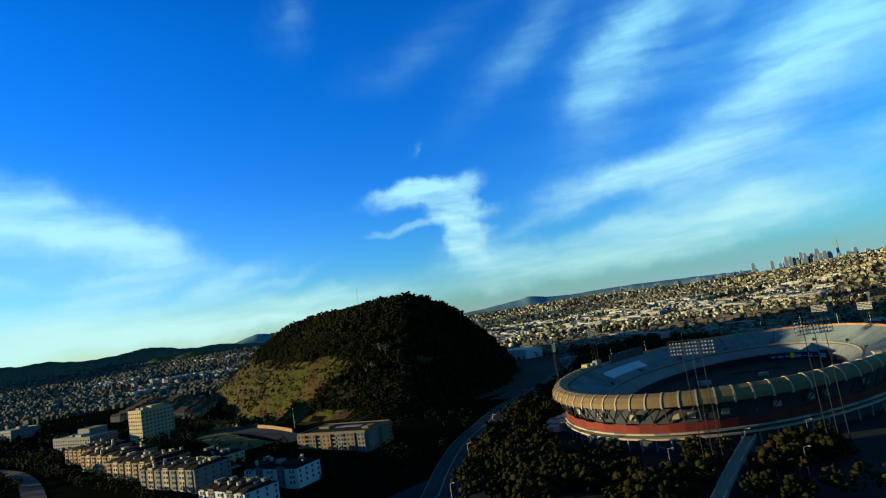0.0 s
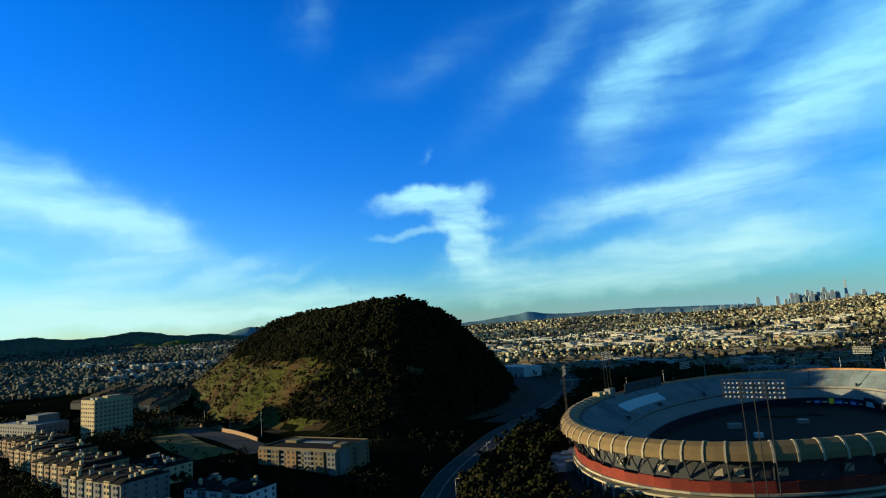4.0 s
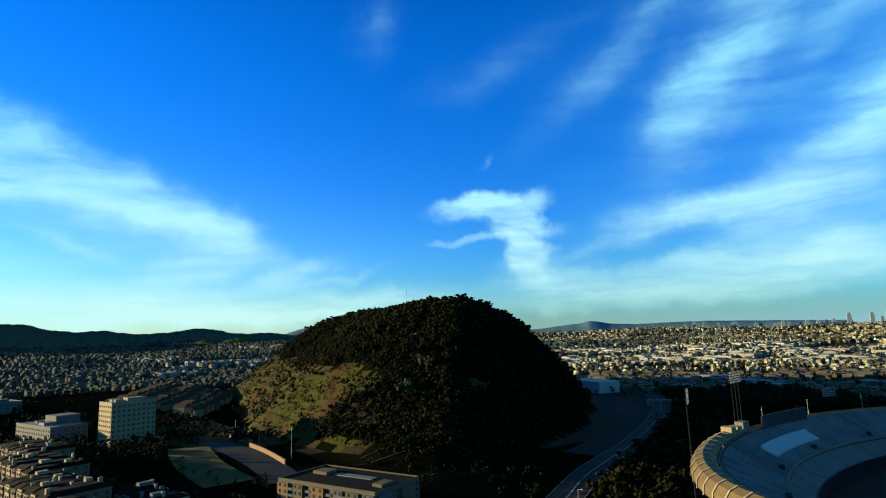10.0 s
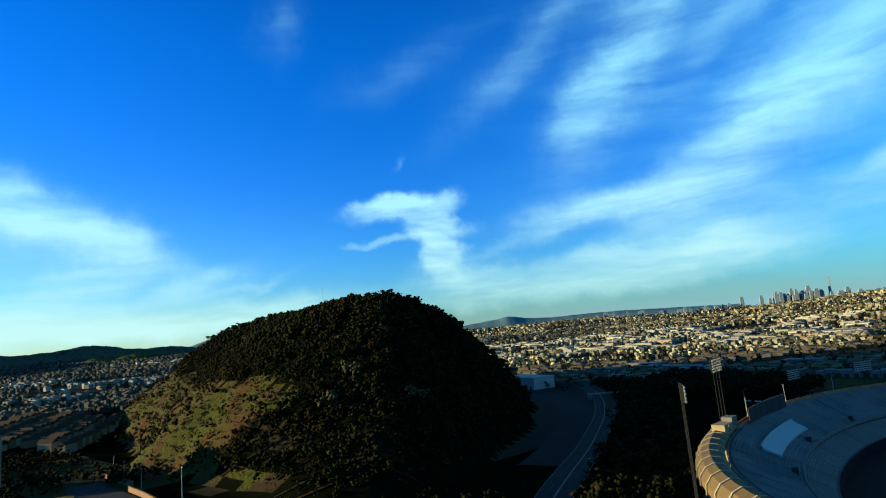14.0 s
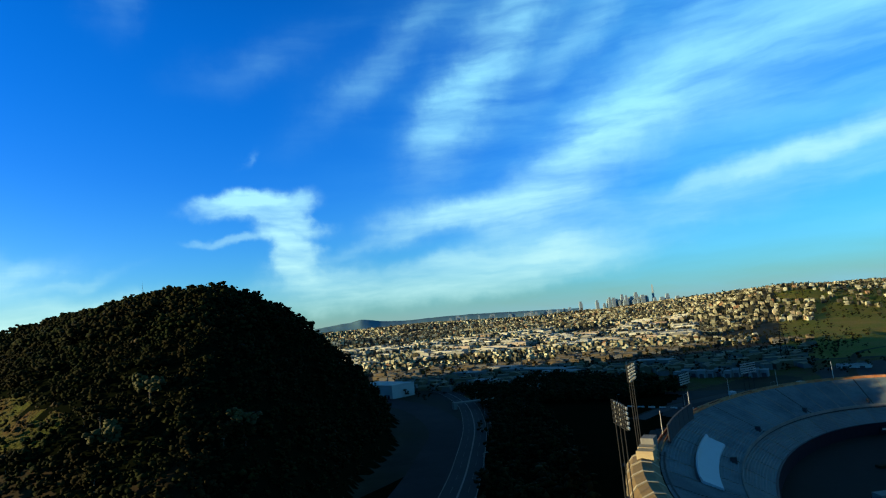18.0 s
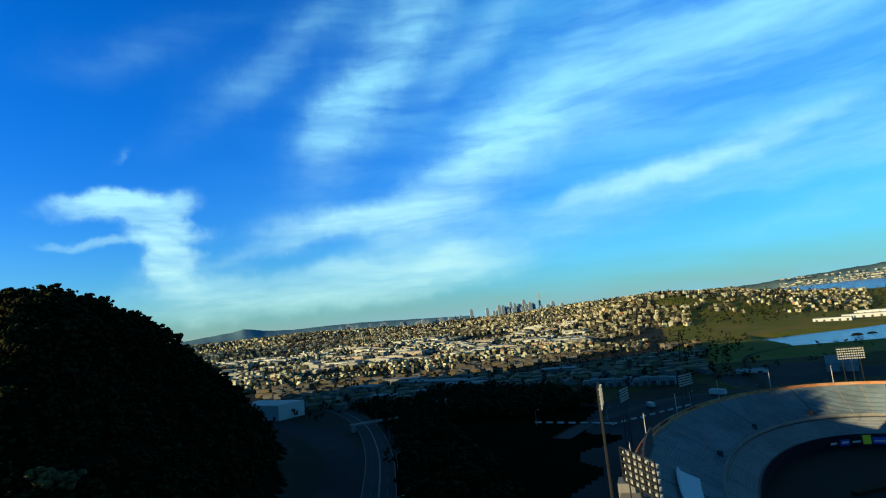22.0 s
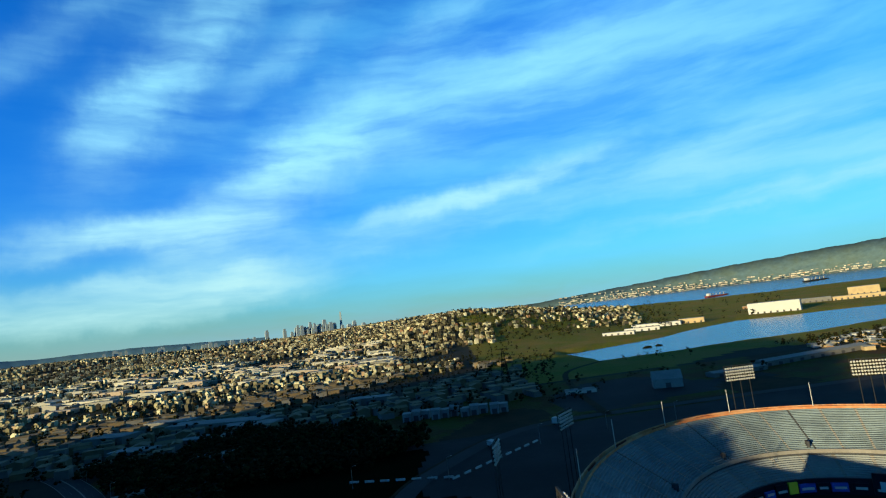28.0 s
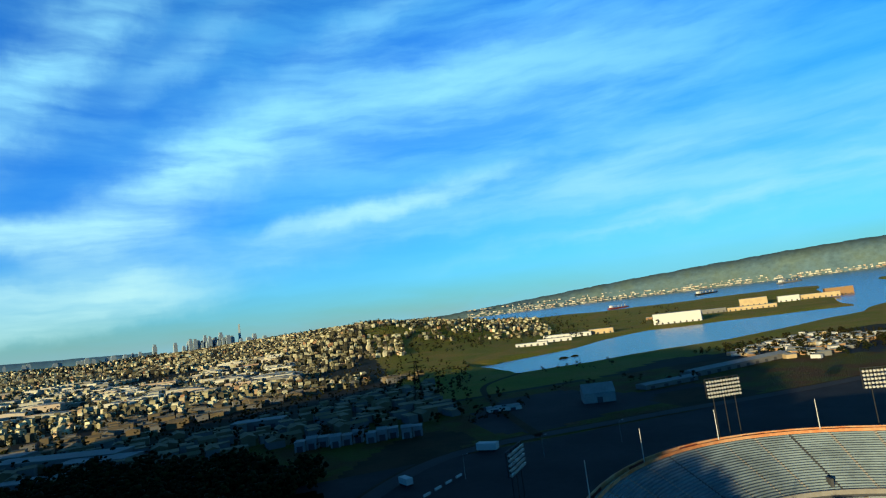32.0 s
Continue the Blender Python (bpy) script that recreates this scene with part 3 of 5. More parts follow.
part("field_middle", Build().box(SC[0], SC[1], 7.5, 44, 150, 0.6, SROT), M_FIELD, stadium)
part("field", Build().solid([[bowl(t, o, z) for o, z in ((20.1 - SA, 7.6), (-39.5, 7.6), (-39.5, 8.2), (20.1 - SA, 8.2))] for t in np.linspace(0, math.tau, 97)]), M_FIELD, stadium)
# advert boards along the far field wall
for a0, a1, z0, z1, mat in ((84, 88.5, 6.4, 10.4, M_NAVY), (80.5, 83.6, 6.4, 10.6, M_YELLOW), (75, 80, 6.4, 9.6, M_BLUE), (71, 74.6, 6.4, 9.6, M_NAVY),
                            (66, 70.4, 6.4, 9.6, M_BLUE), (61, 65, 6.4, 9.6, M_NAVY), (52, 60, 6.0, 13.5, M_NAVY), (89, 93, 6.4, 9.0, M_BLUE), (94, 98, 6.4, 9.0, M_NAVY)):
    a0, a1 = a0 + 8, a1 + 8
    board = part("advert_board", arc_box(radians(a0), radians(a1), -40.9, -40.1, z0 + 3.2, z1 + 3.2), mat, stadium)
    if mat is not M_YELLOW:
        part("panel_bar", arc_box(radians(a0 + 0.5), radians(a1 - 0.7), -41.06, -40.92, z0 + 4.2, z0 + 5.1), M_WHITE, board)
part("board_panel", arc_box(radians(61.5), radians(66.5), -41.2, -40.92, 10.4, 13.8), M_TARP, stadium, "pale panel on the dark board")
for x, y, w, d, h, mat in ((8, -20, 5, 4, 3, M_WHITE), (-14, 6, 9, 5, 3.4, M_CONCRETE), (22, 40, 7, 5, 2.6, M_STEEL), (4, 60, 26, 3, 1.2, M_DIRT), (-6, -40, 18, 6, 1.4, M_DIRT)):
    part("rubble_heap" if mat is M_DIRT else "equipment_box", Build().box(x, y, 8.15, w, d, h, 0.5), mat, stadium)

# canopy round the south half: shells between ribs
C0, C1 = oval_angle(-92, -24), oval_angle(120, 10)
C0 = C0 - math.tau if C0 > 0 else C0
SHELLS = 42


def shell(t, k):
    """The cross section of the canopy at angle t; it narrows towards its ends."""
    w = 0.82 * min(1.0, (t - C0) / 0.10 + 0.45, (C1 - t) / 0.9 + 0.25)
    return [bowl(t, o * w, 33.2 + (z - 33.2) * w) for o, z in ((-0.6, 33.2), (2.5, 35.6), (6.5, 36.2), (10.5, 34.6), (13.2, 31.2), (13.6, 27.8), (12.6, 27.4), (11.8, 30.6), (9.4, 33.4), (6.2, 35.0), (2.5, 34.6))]


for k in range(SHELLS):
    a, b = C0 + (C1 - C0) * k / SHELLS, C0 + (C1 - C0) * (k + 1) / SHELLS
    part("canopy_panel", Build().solid([shell(t, 0) for t in np.linspace(a, b, 3)]), M_CANOPY, stadium)
    w = 0.82 * min(1.0, (a - C0) / 0.10 + 0.45, (C1 - a) / 0.9 + 0.25)
    d = 0.0036
    rib = Build().solid([[bowl(t, o * w, 33.2 + (z - 33.2) * w) for o, z in ((-0.7, 33.4), (2.45, 35.95), (6.5, 36.6), (10.8, 34.95), (13.7, 31.4), (14.2, 27.0), (12.0, 26.8), (6.4, 34.4), (2.0, 34.0))] for t in (a - d, a + d)])
    part("canopy_rib", rib, M_RIB, stadium)
    # leaning struts and columns below
    p = lambda t, o, z: Vector(bowl(t, o, z))
    part("strut", Build().tube(p(a, 2.5, 19), p(a, 11.4 * w, 33.2 - 4 * w), 0.45, 0.35, 6), M_SEAT_DARK, stadium)
    part("strut", Build().tube(p(a, 2.5, 19), p(b, 7 * w, 30), 0.3, 0.25, 6), M_SEAT_DARK, stadium)
    part("column", Build().tube(p(a, 4.4, 3.5), p(a, 4.4, 11), 0.5, 0.5, 6), M_CONCRETE, stadium)
    # lower_wall and rear_wall: shade below the canopy put in as dark colour
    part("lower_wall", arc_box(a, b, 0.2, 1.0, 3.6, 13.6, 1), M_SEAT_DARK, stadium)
    part("concourse_ledge", arc_box(a, b, 1.0, 5.0, 12.6, 13.6, 1), M_RIB if k % 3 else M_CONCRETE, stadium)
    part("red_wall_panel", arc_box(a, b, 3.0, 3.8, 13.6, 18.6 - 0.5 * (k % 2), 1), M_RED, stadium)
    part("concourse_slab", arc_box(a, b, -3.4, 5.4, 10.0, 11.0, 1), M_RIB, stadium)
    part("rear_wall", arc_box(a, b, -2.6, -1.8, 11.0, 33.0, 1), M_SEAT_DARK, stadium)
for k in range(40):
    a, b = C1 + (C0 + math.tau - C1) * k / 40, C1 + (C0 + math.tau - C1) * (k + 1) / 40
    part("rim_walk", arc_box(a, b, -1.2, 2.2, 32.2, 32.9, 1), M_CONCRETE, stadium)
    part("rim_fascia", arc_box(a, b, 1.2, 1.7, 31.2, 34.2, 1), M_ORANGE, stadium, "faded orange-red rim fascia")
    part("inner_rail", arc_box(a, b, -1.2, -0.9, 33.0, 34.0, 1), M_ORANGE, stadium)
    part("back_wall", arc_box(a, b, -2.6, -1.8, 3.6, 32.2, 1), M_CONCRETE, stadium)
    if k % 3 == 1:
        part("rim_panel", arc_box(a + 0.004, b - 0.004, 1.0, 1.18, 32.2, 33.8, 1), M_RED, stadium)
    if k % 4 == 2:
        q = Vector(bowl(a, 1.0, 32))
        part("flag_pole", Build().tube(q, q + Vector((0, 0, 12)), 0.18, 0.12, 6), M_WHITE, stadium)
for k in range(SHELLS):
    if k % 3 == 1 or k % 7 == 2:
        a = C0 + (C1 - C0) * (k + 0.2) / SHELLS
        part("kiosk_panel", arc_box(a, a + 0.035, 0.4, 1.2, 20.2, 23.4, 1), M_RIB, stadium)
# low concession blocks at the south-west foot and the stair towers at the south-east
for k, (o, z, h) in enumerate(((9, 3.4, 6), (14, 3.4, 4), (20, 3.4, 3))):
    for j in range(5):
        t = oval_angle(-86, -95) + 0.02 + j * 0.055
        part("concession_block", arc_box(t, t + 0.047, o - 4, o + 1.5, z, z + h, 2), M_WHITE if (j + k) % 2 else M_CONCRETE, stadium)
for x, y, w, d, h, t in ((92, -62, 3.2, 6, 25, 0.5), (110, -34, 3.6, 5, 28, 0.4)):
    part("stair_tower", Build().box(x, y, 3.4, w, d, h, t), M_CONCRETE, stadium)
    part("tower_cap", Build().box(x, y, 3.4 + h, w + 0.8, d + 0.8, 0.8, t), M_RIB, stadium)
for k in range(4):
    part("ramp_slab", Build().box(122, -44, 5 + 4.2 * k, 26, 9, 0.7, 0.9), M_SEAT, stadium)
    part("ramp_parapet", Build().box(126, -49, 5.7 + 4.2 * k, 26, 0.4, 1.1, 0.9), M_CONCRETE, stadium)
for k in range(6):
    part("ramp_post", Build().box(114 + 3.2 * k, -60 + 4 * k, 3.4, 0.7, 0.7, 15.5, 0.9), M_CONCRETE, stadium)
# western press building on the rim, and a tarpaulin over the seats beside it
for x, y, z, w, d, h, mat in ((-96, -44, 6, 6, 5, 32, M_CREAM), (-96, -33, 6, 6, 5, 31, M_CREAM), (-93, -38, 20, 5, 7, 15, M_TAN), (-91, -20, 28, 5, 7, 10, M_CONCRETE)):
    x, y = bowl(oval_angle(x, y), 3.5, 0)[:2]
    part("press_block", Build().box(x, y, z, w, d, h, -0.1), mat, stadium, "sunlit tan block on the rim")
for k in range(6):
    t = oval_angle(-96, -8) - k * 0.055
    part("wind_screen", arc_box(t - 0.052, t, -3.5, -2.7, 32.6, 40.0, 1), M_SEAT_DARK, stadium)
part("tarpaulin", Build().solid([[bowl(t, o, z) for o, z in ((-20.5, 24.8), (-13.5, 27.9), (-13.0, 30.0), (-13.6, 30.0), (-14.2, 28.6), (-20.5, 25.7))] for t in np.linspace(oval_angle(-90, -50), oval_angle(-91, 26) - math.tau, 12)]), M_TARP, stadium, "pale blue tarpaulin over the seats")


def build_light_tower(height, wide, rows, cols):
    """Three slim poles under a leaning rack of floodlights; it faces along +y."""
    ob = empty("light_tower", label="tall steel floodlight tower on three slim poles", category="light tower", group="stadium floodlights")
    for dx in (-4.5, 0.0, 4.5):
        part("pole", Build().tube((dx, 0, 0), (dx, 0, height), 0.24, 0.15, 8), M_POLE, ob)
    for r in range(rows + 1):
        part("rack_rail", Build().box(0, 0.1, height - 6.5 + r * 7.0 / rows, wide, 0.35, 0.2), M_POLE, ob)
    for dx in (-0.5, -0.36, -0.19, -0.15, 0.0, 0.15, 0.19, 0.36, 0.5):
        dx *= wide
        part("rack_post", Build().box(dx, 0.1, height - 6.5, 0.2, 0.3, 7.2), M_POLE, ob)
    lamp = Build().tube((0, 0.1, 0), (0, 0.75, -0.12), 0.30, 0.50, 6).mesh("lamp", M_LAMPS)
    for r in range(rows):
        for c in range(cols):
            o = part("lamp", lamp, None, ob)
            o.location = (-wide / 2 + wide * (c + 0.5) / cols, 0.3, height - 6.0 + r * 7.0 / rows)
    return ob


for x, y, face, tall, wide, rows, cols in ((-99, -12, -93, 62, 14, 5, 12), (-93, -88, -66, 58, 14, 5, 12), (-87, 122, -110, 42, 14, 5, 12), (-50, 156, -130, 43, 14, 5, 12),
                                           (47, 180, 172, 48, 14, 5, 12), (88, 148, 150, 48, 14, 5, 12), (56, -197, 2, 61, 22, 4, 14), (104, -168, 28, 63, 16, 4, 11)):
    build_light_tower(tall, wide, rows, cols).matrix_basis = pose(x, y, on_land(x, y), 0, 0, face)


# ---- houses and blocks ----
def house_block(name, x, y, w, d, floors, turn, wall, label, category="apartment building", floor_h=3.1, bay=4.2, roof=M_ROOF, trims=(), group="", base=None, bands=()):
    """A flat-roofed block with rows of framed windows on all four faces."""
    z = base if base is not None else min(on_land(x + a * w / 2, y + b * d / 2) for a, b in ((-1, -1), (1, -1), (1, 1), (-1, 1)))
    h = floors * floor_h + 1.0
    ob = empty(name, (x, y, z), label=label, category=category, group=group)
    ob.rotation_euler = (0, 0, turn)
    part("wall", Build().box(0, 0, -1.5, w, d, h + 1.5), wall, ob)
    part("roof", Build().box(0, 0, h, w - 0.8, d - 0.8, 0.25), roof, ob)
    for a, b, c, e in ((0, -d / 2 + 0.2, w, 0.4), (0, d / 2 - 0.2, w, 0.4), (-w / 2 + 0.2, 0, 0.4, d - 0.8), (w / 2 - 0.2, 0, 0.4, d - 0.8)):
        part("parapet", Build().box(a, b, h, c, e, 0.9), wall, ob)
    frame_me = Build().box(0, 0, 0, 1.9, 0.16, 1.75).mesh("window", M_GREY)
    pane_me = Build().box(0, -0.10, 0.14, 1.6, 0.06, 1.45).mesh("pane", M_GLASS)
    for side, (length, depth) in enumerate(((w, d), (d, w), (w, d), (d, w))):
        n = max(2, int(length / bay))
        for f in range(floors):
            for c in range(n):
                u = -length / 2 + length * (c + 0.5) / n
                s = part("window", frame_me, None, ob)
                ang = side * math.pi / 2
                px, py = u, -depth / 2 - 0.04
                s.location = (px * math.cos(ang) - py * math.sin(ang), px * math.sin(ang) + py * math.cos(ang), 1.2 + f * floor_h)
                s.rotation_euler = (0, 0, ang)
                part("pane", pane_me, None, s)
    for lo, hi, mat in bands:
        for a, b, c, e in ((0, -d / 2 - 0.03, w + 0.2, 0.1), (0, d / 2 + 0.03, w + 0.2, 0.1), (-w / 2 - 0.03, 0, 0.1, d), (w / 2 + 0.03, 0, 0.1, d)):
            part("trim_band", Build().box(a, b, lo, c, e, hi - lo), mat, ob)
    for k, (a, b, c, e, k2) in enumerate(trims):
        part("roof_unit", Build().box(a * w, b * d, h + 0.2, c, e, k2), M_ROOF_LIGHT if k % 2 else wall, ob)
    return ob


def bay_block(x, y, w, d, floors, turn, label, wall_a, wall_b, group="", gables=True):
    """A longer block broken into projecting bays with small hipped roofs and chimneys."""
    z = on_land(x, y)
    h = floors * 3.1
    ob = empty("apartment_block", (x, y, z), label=label, category="apartment building", group=group)
    ob.rotation_euler = (0, 0, turn)
    part("wall", Build().box(0, 0, -2, w, d, h + 2), wall_b, ob)
    n = max(2, round(w / 9))
    dice = random.Random(int(abs(x) * 7 + abs(y)))
    frame_me = Build().box(0, 0, 0, 1.5, 0.16, 1.6).mesh("window", M_GREY)
    pane_me = Build().box(0, -0.10, 0.12, 1.2, 0.06, 1.35).mesh("pane", M_GLASS)
    for k in range(n):
        u = -w / 2 + w * (k + 0.5) / n
        for side in (-1, 1):
            bw = w / n * (0.62 if k % 2 else 0.5)
            part("bay", Build().box(u, side * (d / 2 + 0.2), -2, bw, 0.5, h + 2.6 + (0.8 if k % 2 else 0)), wall_a if k % 2 else wall_b, ob)
            for f in range(floors):
                for e in (-0.24, 0.24):
                    s = part("window", frame_me, None, ob)
                    s.location = (u + e * bw * 1.15, side * (d / 2 + 0.5), 1.0 + f * 3.1)
                    s.rotation_euler = (0, 0, 0 if side < 0 else math.pi)
                    part("pane", pane_me, None, s)
        r, rise, lift = w / n / 2, dice.uniform(1.2, 2.6), dice.uniform(0, 0.8)
        lo, hi = h + lift, h + lift + rise
        i = Build().hexa([(u - r, -d / 2 - 0.9, lo), (u + r, -d / 2 - 0.9, lo), (u + r, d / 2 + 0.9, lo), (u - r, d / 2 + 0.9, lo)],
                         [(u - r * 0.7, -d / 2 + 4, hi), (u + r * 0.7, -d / 2 + 4, hi), (u + r * 0.7, d / 2 - 4, hi), (u - r * 0.7, d / 2 - 4, hi)])
        part("roof", i, M_ROOF, ob)
        part("cornice", Build().box(u, 0, h - 0.2, 2 * r - 0.1, d + 0.6, 0.22 + lift), wall_b, ob)
        for _ in range(dice.randint(1, 2)):
            part("chimney", Build().box(u + dice.uniform(-0.7, 0.7) * r, dice.uniform(-0.45, 0.45) * d, h + 0.8, dice.uniform(1.0, 2.0), dice.uniform(1.0, 2.2), rise + lift + dice.uniform(0.2, 1.6)), M_CREAM if dice.random() < 0.6 else M_GREY, ob)
        if dice.random() < 0.35:
            part("roof_dormer", Build().box(u, dice.uniform(-0.3, 0.3) * d, h + 1.0, dice.uniform(2.5, 4.5), dice.uniform(3, 6), rise + lift + 0.6), wall_a, ob)
    for side in (-1, 1):
        for f in range(floors):
            for e in np.linspace(-d / 2 + 2, d / 2 - 2, max(2, int(d / 4.5))):
                s = part("window", frame_me, None, ob)
                s.location = (side * (w / 2 + 0.04), e, 1.0 + f * 3.1)
                s.rotation_euler = (0, 0, side * math.pi / 2)
                part("pane", pane_me, None, s)
    return ob


def balcony_block(x, y, w, d, floors, turn, base):
    """The corner block: plain body, projecting bays in two colours, balconies, flat dark roof with pale strips."""
    ob = house_block("apartment_block", x, y, w, d, floors, turn, M_TAN_SHADE, "five-storey stucco apartment block, tan and pale grey bays", roof=M_ROOF, bay=4.4,
                     trims=((-0.3, 0.1, 10, 8, 1.6), (0.02, 0.12, 26, 5, 0.4), (0.4, -0.1, 6, 9, 1.6)), base=base, floor_h=3.0, bands=((15.4, 15.8, M_GREY),))
    h = floors * 3.0
    pane_me = Build().box(0, -0.10, 0.14, 1.5, 0.06, 1.45).mesh("pane", M_GLASS)
    for u, bw, mat in ((-0.43, 0.12, M_TAN), (-0.26, 0.10, M_TAN_SHADE), (-0.05, 0.13, M_TAN), (0.16, 0.09, M_GREY), (0.30, 0.12, M_TAN_SHADE), (0.45, 0.10, M_GREY)):
        part("bay", Build().box(u * w, -d / 2 - 0.7, -1.5, bw * w, 1.3, h + 1.6), mat, ob)
        for f in range(floors):
            for e in (-0.25, 0.25):
                part("pane", pane_me, None, ob).location = (u * w + e * bw * w, -d / 2 - 1.32, 1.2 + 3.0 * f)
    for u in (-0.34, -0.15, 0.07, 0.225):
        for f in range(1, floors):
            part("balcony", Build().box(u * w, -d / 2 - 0.75, 3.0 * f, 3.4, 1.4, 1.1), M_GREY, ob)
    for v, bw, mat in ((-0.3, 0.3, M_GREY), (0.2, 0.3, M_TAN_SHADE)):
        part("bay", Build().box(w / 2 + 0.6, v * d, -1.5, 1.2, bw * d, h + 1.2), mat, ob)
    return ob


balcony_block(-216, -211, 66, 34, 5, radians(14), 8.5)
house_block("office_tower", -520, -242, 27, 36, 9, radians(8), M_CREAM, "pale office tower with rows of square windows", "office building", 4.0, 3.9, M_ROOF_LIGHT,
            ((0.1, 0.1, 10, 14, 3), (-0.2, -0.25, 6, 6, 2), (0.25, -0.3, 4, 5, 2.4), (-0.1, 0.35, 8, 6, 2.2)))
house_block("office_block", -598, -286, 78, 30, 4, radians(12), M_GREY, "long stepped pale office block with ribbon windows", "office building", 3.8, 5.0, M_ROOF_LIGHT, ((0.0, 0.3, 24, 20, 7), (0.1, -0.2, 12, 10, 2.5), (-0.2, 0.0, 6, 14, 2)))
house_block("office_annex", -790, -312, 46, 34, 3, radians(12), M_GREY, "low grey office annex beside the street", "office building", 3.8, 5.0, M_ROOF_LIGHT, ((0.1, 0.1, 10, 10, 3),))
for x, y, w, d, turn, fl, wa, wb, lab in [(-444, -317, 62, 30, 8, 4, M_TAN, M_FENCE, "brown four-storey apartment row with dark roofs"), (-374, -322, 64, 30, 9, 4, M_CREAM, M_TAN, "cream four-storey apartment row with dark roofs"),
                                          (-303, -325, 62, 28, 10, 4, M_CREAM, M_TAN, "cream four-storey apartment row with dark roofs"), (-234, -327, 60, 26, 10, 4, M_CREAM, M_GREY, "cream and grey apartment row with dark roofs"),
                                          (-262, -292, 40, 18, 8, 3, M_GREY, M_CREAM, "grey three-storey apartment wing with dark roofs"), (-178, -290, 46, 20, 14, 3, M_GREY, M_WHITE, "grey three-storey apartment wing with dark roofs"),
                                          (-166, -326, 46, 22, 6, 3, M_GREY, M_WHITE, "grey three-storey apartment wing with dark roofs")]:
    bay_block(x, y, w, d, fl, radians(turn), lab, wa, wb, "apartment rows by the hill")

# ---- many small houses ----
def gabled(w, d, h, rise, rng):
    """Corners and faces of one house with a ridged or flat roof."""
    v = [(-w, -d, 0), (w, -d, 0), (w, d, 0), (-w, d, 0), (-w, -d, h), (w, -d, h), (w, d, h), (-w, d, h)]
    f = [(0, 1, 5, 4), (1, 2, 6, 5), (2, 3, 7, 6), (3, 0, 4, 7)]
    if rise > 0:
        v += [(0, -d, h + rise), (0, d, h + rise)]
        f += [(4, 5, 8), (6, 7, 9), (5, 6, 9, 8), (7, 4, 8, 9)]
    else:
        f.append((4, 5, 6, 7))
    return np.array(v) * (0.5, 0.5, 1.0), f


def settle(name, spots, mat, label, category, kind="stuff", base=None):
    """Houses joined into one mesh; spots: x, y, width, depth, height, rise, turn."""
    rng = np.random.default_rng(5)
    V, F, count = [], [], 0
    zs = land(np.array([s[0] for s in spots]), np.array([s[1] for s in spots]))
    zs = zs if base is None else [base] * len(spots)
    for (x, y, w, d, h, rise, a), z in zip(spots, zs):
        v, f = gabled(w, d, h + 2, rise, rng)
        c, s = math.cos(a), math.sin(a)
        V.append(np.stack([x + c * v[:, 0] - s * v[:, 1], y + s * v[:, 0] + c * v[:, 1], z - 2 + v[:, 2]], 1))
        F += [tuple(i + count for i in q) for q in f]
        count += len(v)
    me = bpy.data.meshes.new(name)
    me.from_pydata(np.concatenate(V).tolist(), [], F)
    me.materials.append(mat)
    return tagged(new(name, me), label, category, kind=kind)


def cottages(name, spots, walls, roof, label, category, group):
    """Countable small houses: each a thing of its own with walls and a roof."""
    for k, (x, y, w, d, h, rise, a) in enumerate(spots):
        ob = empty(name, (x, y, on_land(x, y)), label=label, category=category, group=group)
        ob.rotation_euler = (0, 0, a)
        part("wall", Build().box(0, 0, -1, w, d, h + 1), walls[k % len(walls)], ob)
        e = 0.3
        if rise:
            part("roof", Build().hexa([(-w / 2 - e, -d / 2 - e, h), (w / 2 + e, -d / 2 - e, h), (w / 2 + e, d / 2 + e, h), (-w / 2 - e, d / 2 + e, h)],
                                      [(-0.1, -d / 2 - e, h + rise), (0.1, -d / 2 - e, h + rise), (0.1, d / 2 + e, h + rise), (-0.1, d / 2 + e, h + rise)]), roof, ob)
        else:
            part("roof", Build().box(0, 0, h, w + 0.4, d + 0.4, 0.4), roof, ob)


rng = np.random.default_rng(11)
homes, sheds = [], []


def polar(lo, hi, near, far, step, grow, jitter, eye=(-60.0, -150.0)):
    """Places in rows, farther apart with distance."""
    r = near
    while r < far:
        gap = step * (1 + grow * (r - near) / 1000)
        for a in np.arange(lo, hi, math.degrees(gap / r)):
            aa, rr = radians(a + rng.normal(0, jitter) * math.degrees(gap / r)), r + rng.normal(0, jitter) * gap
            yield eye[0] + math.sin(aa) * rr, eye[1] + math.cos(aa) * rr, rr, math.degrees(aa), gap
        r += gap * 1.5


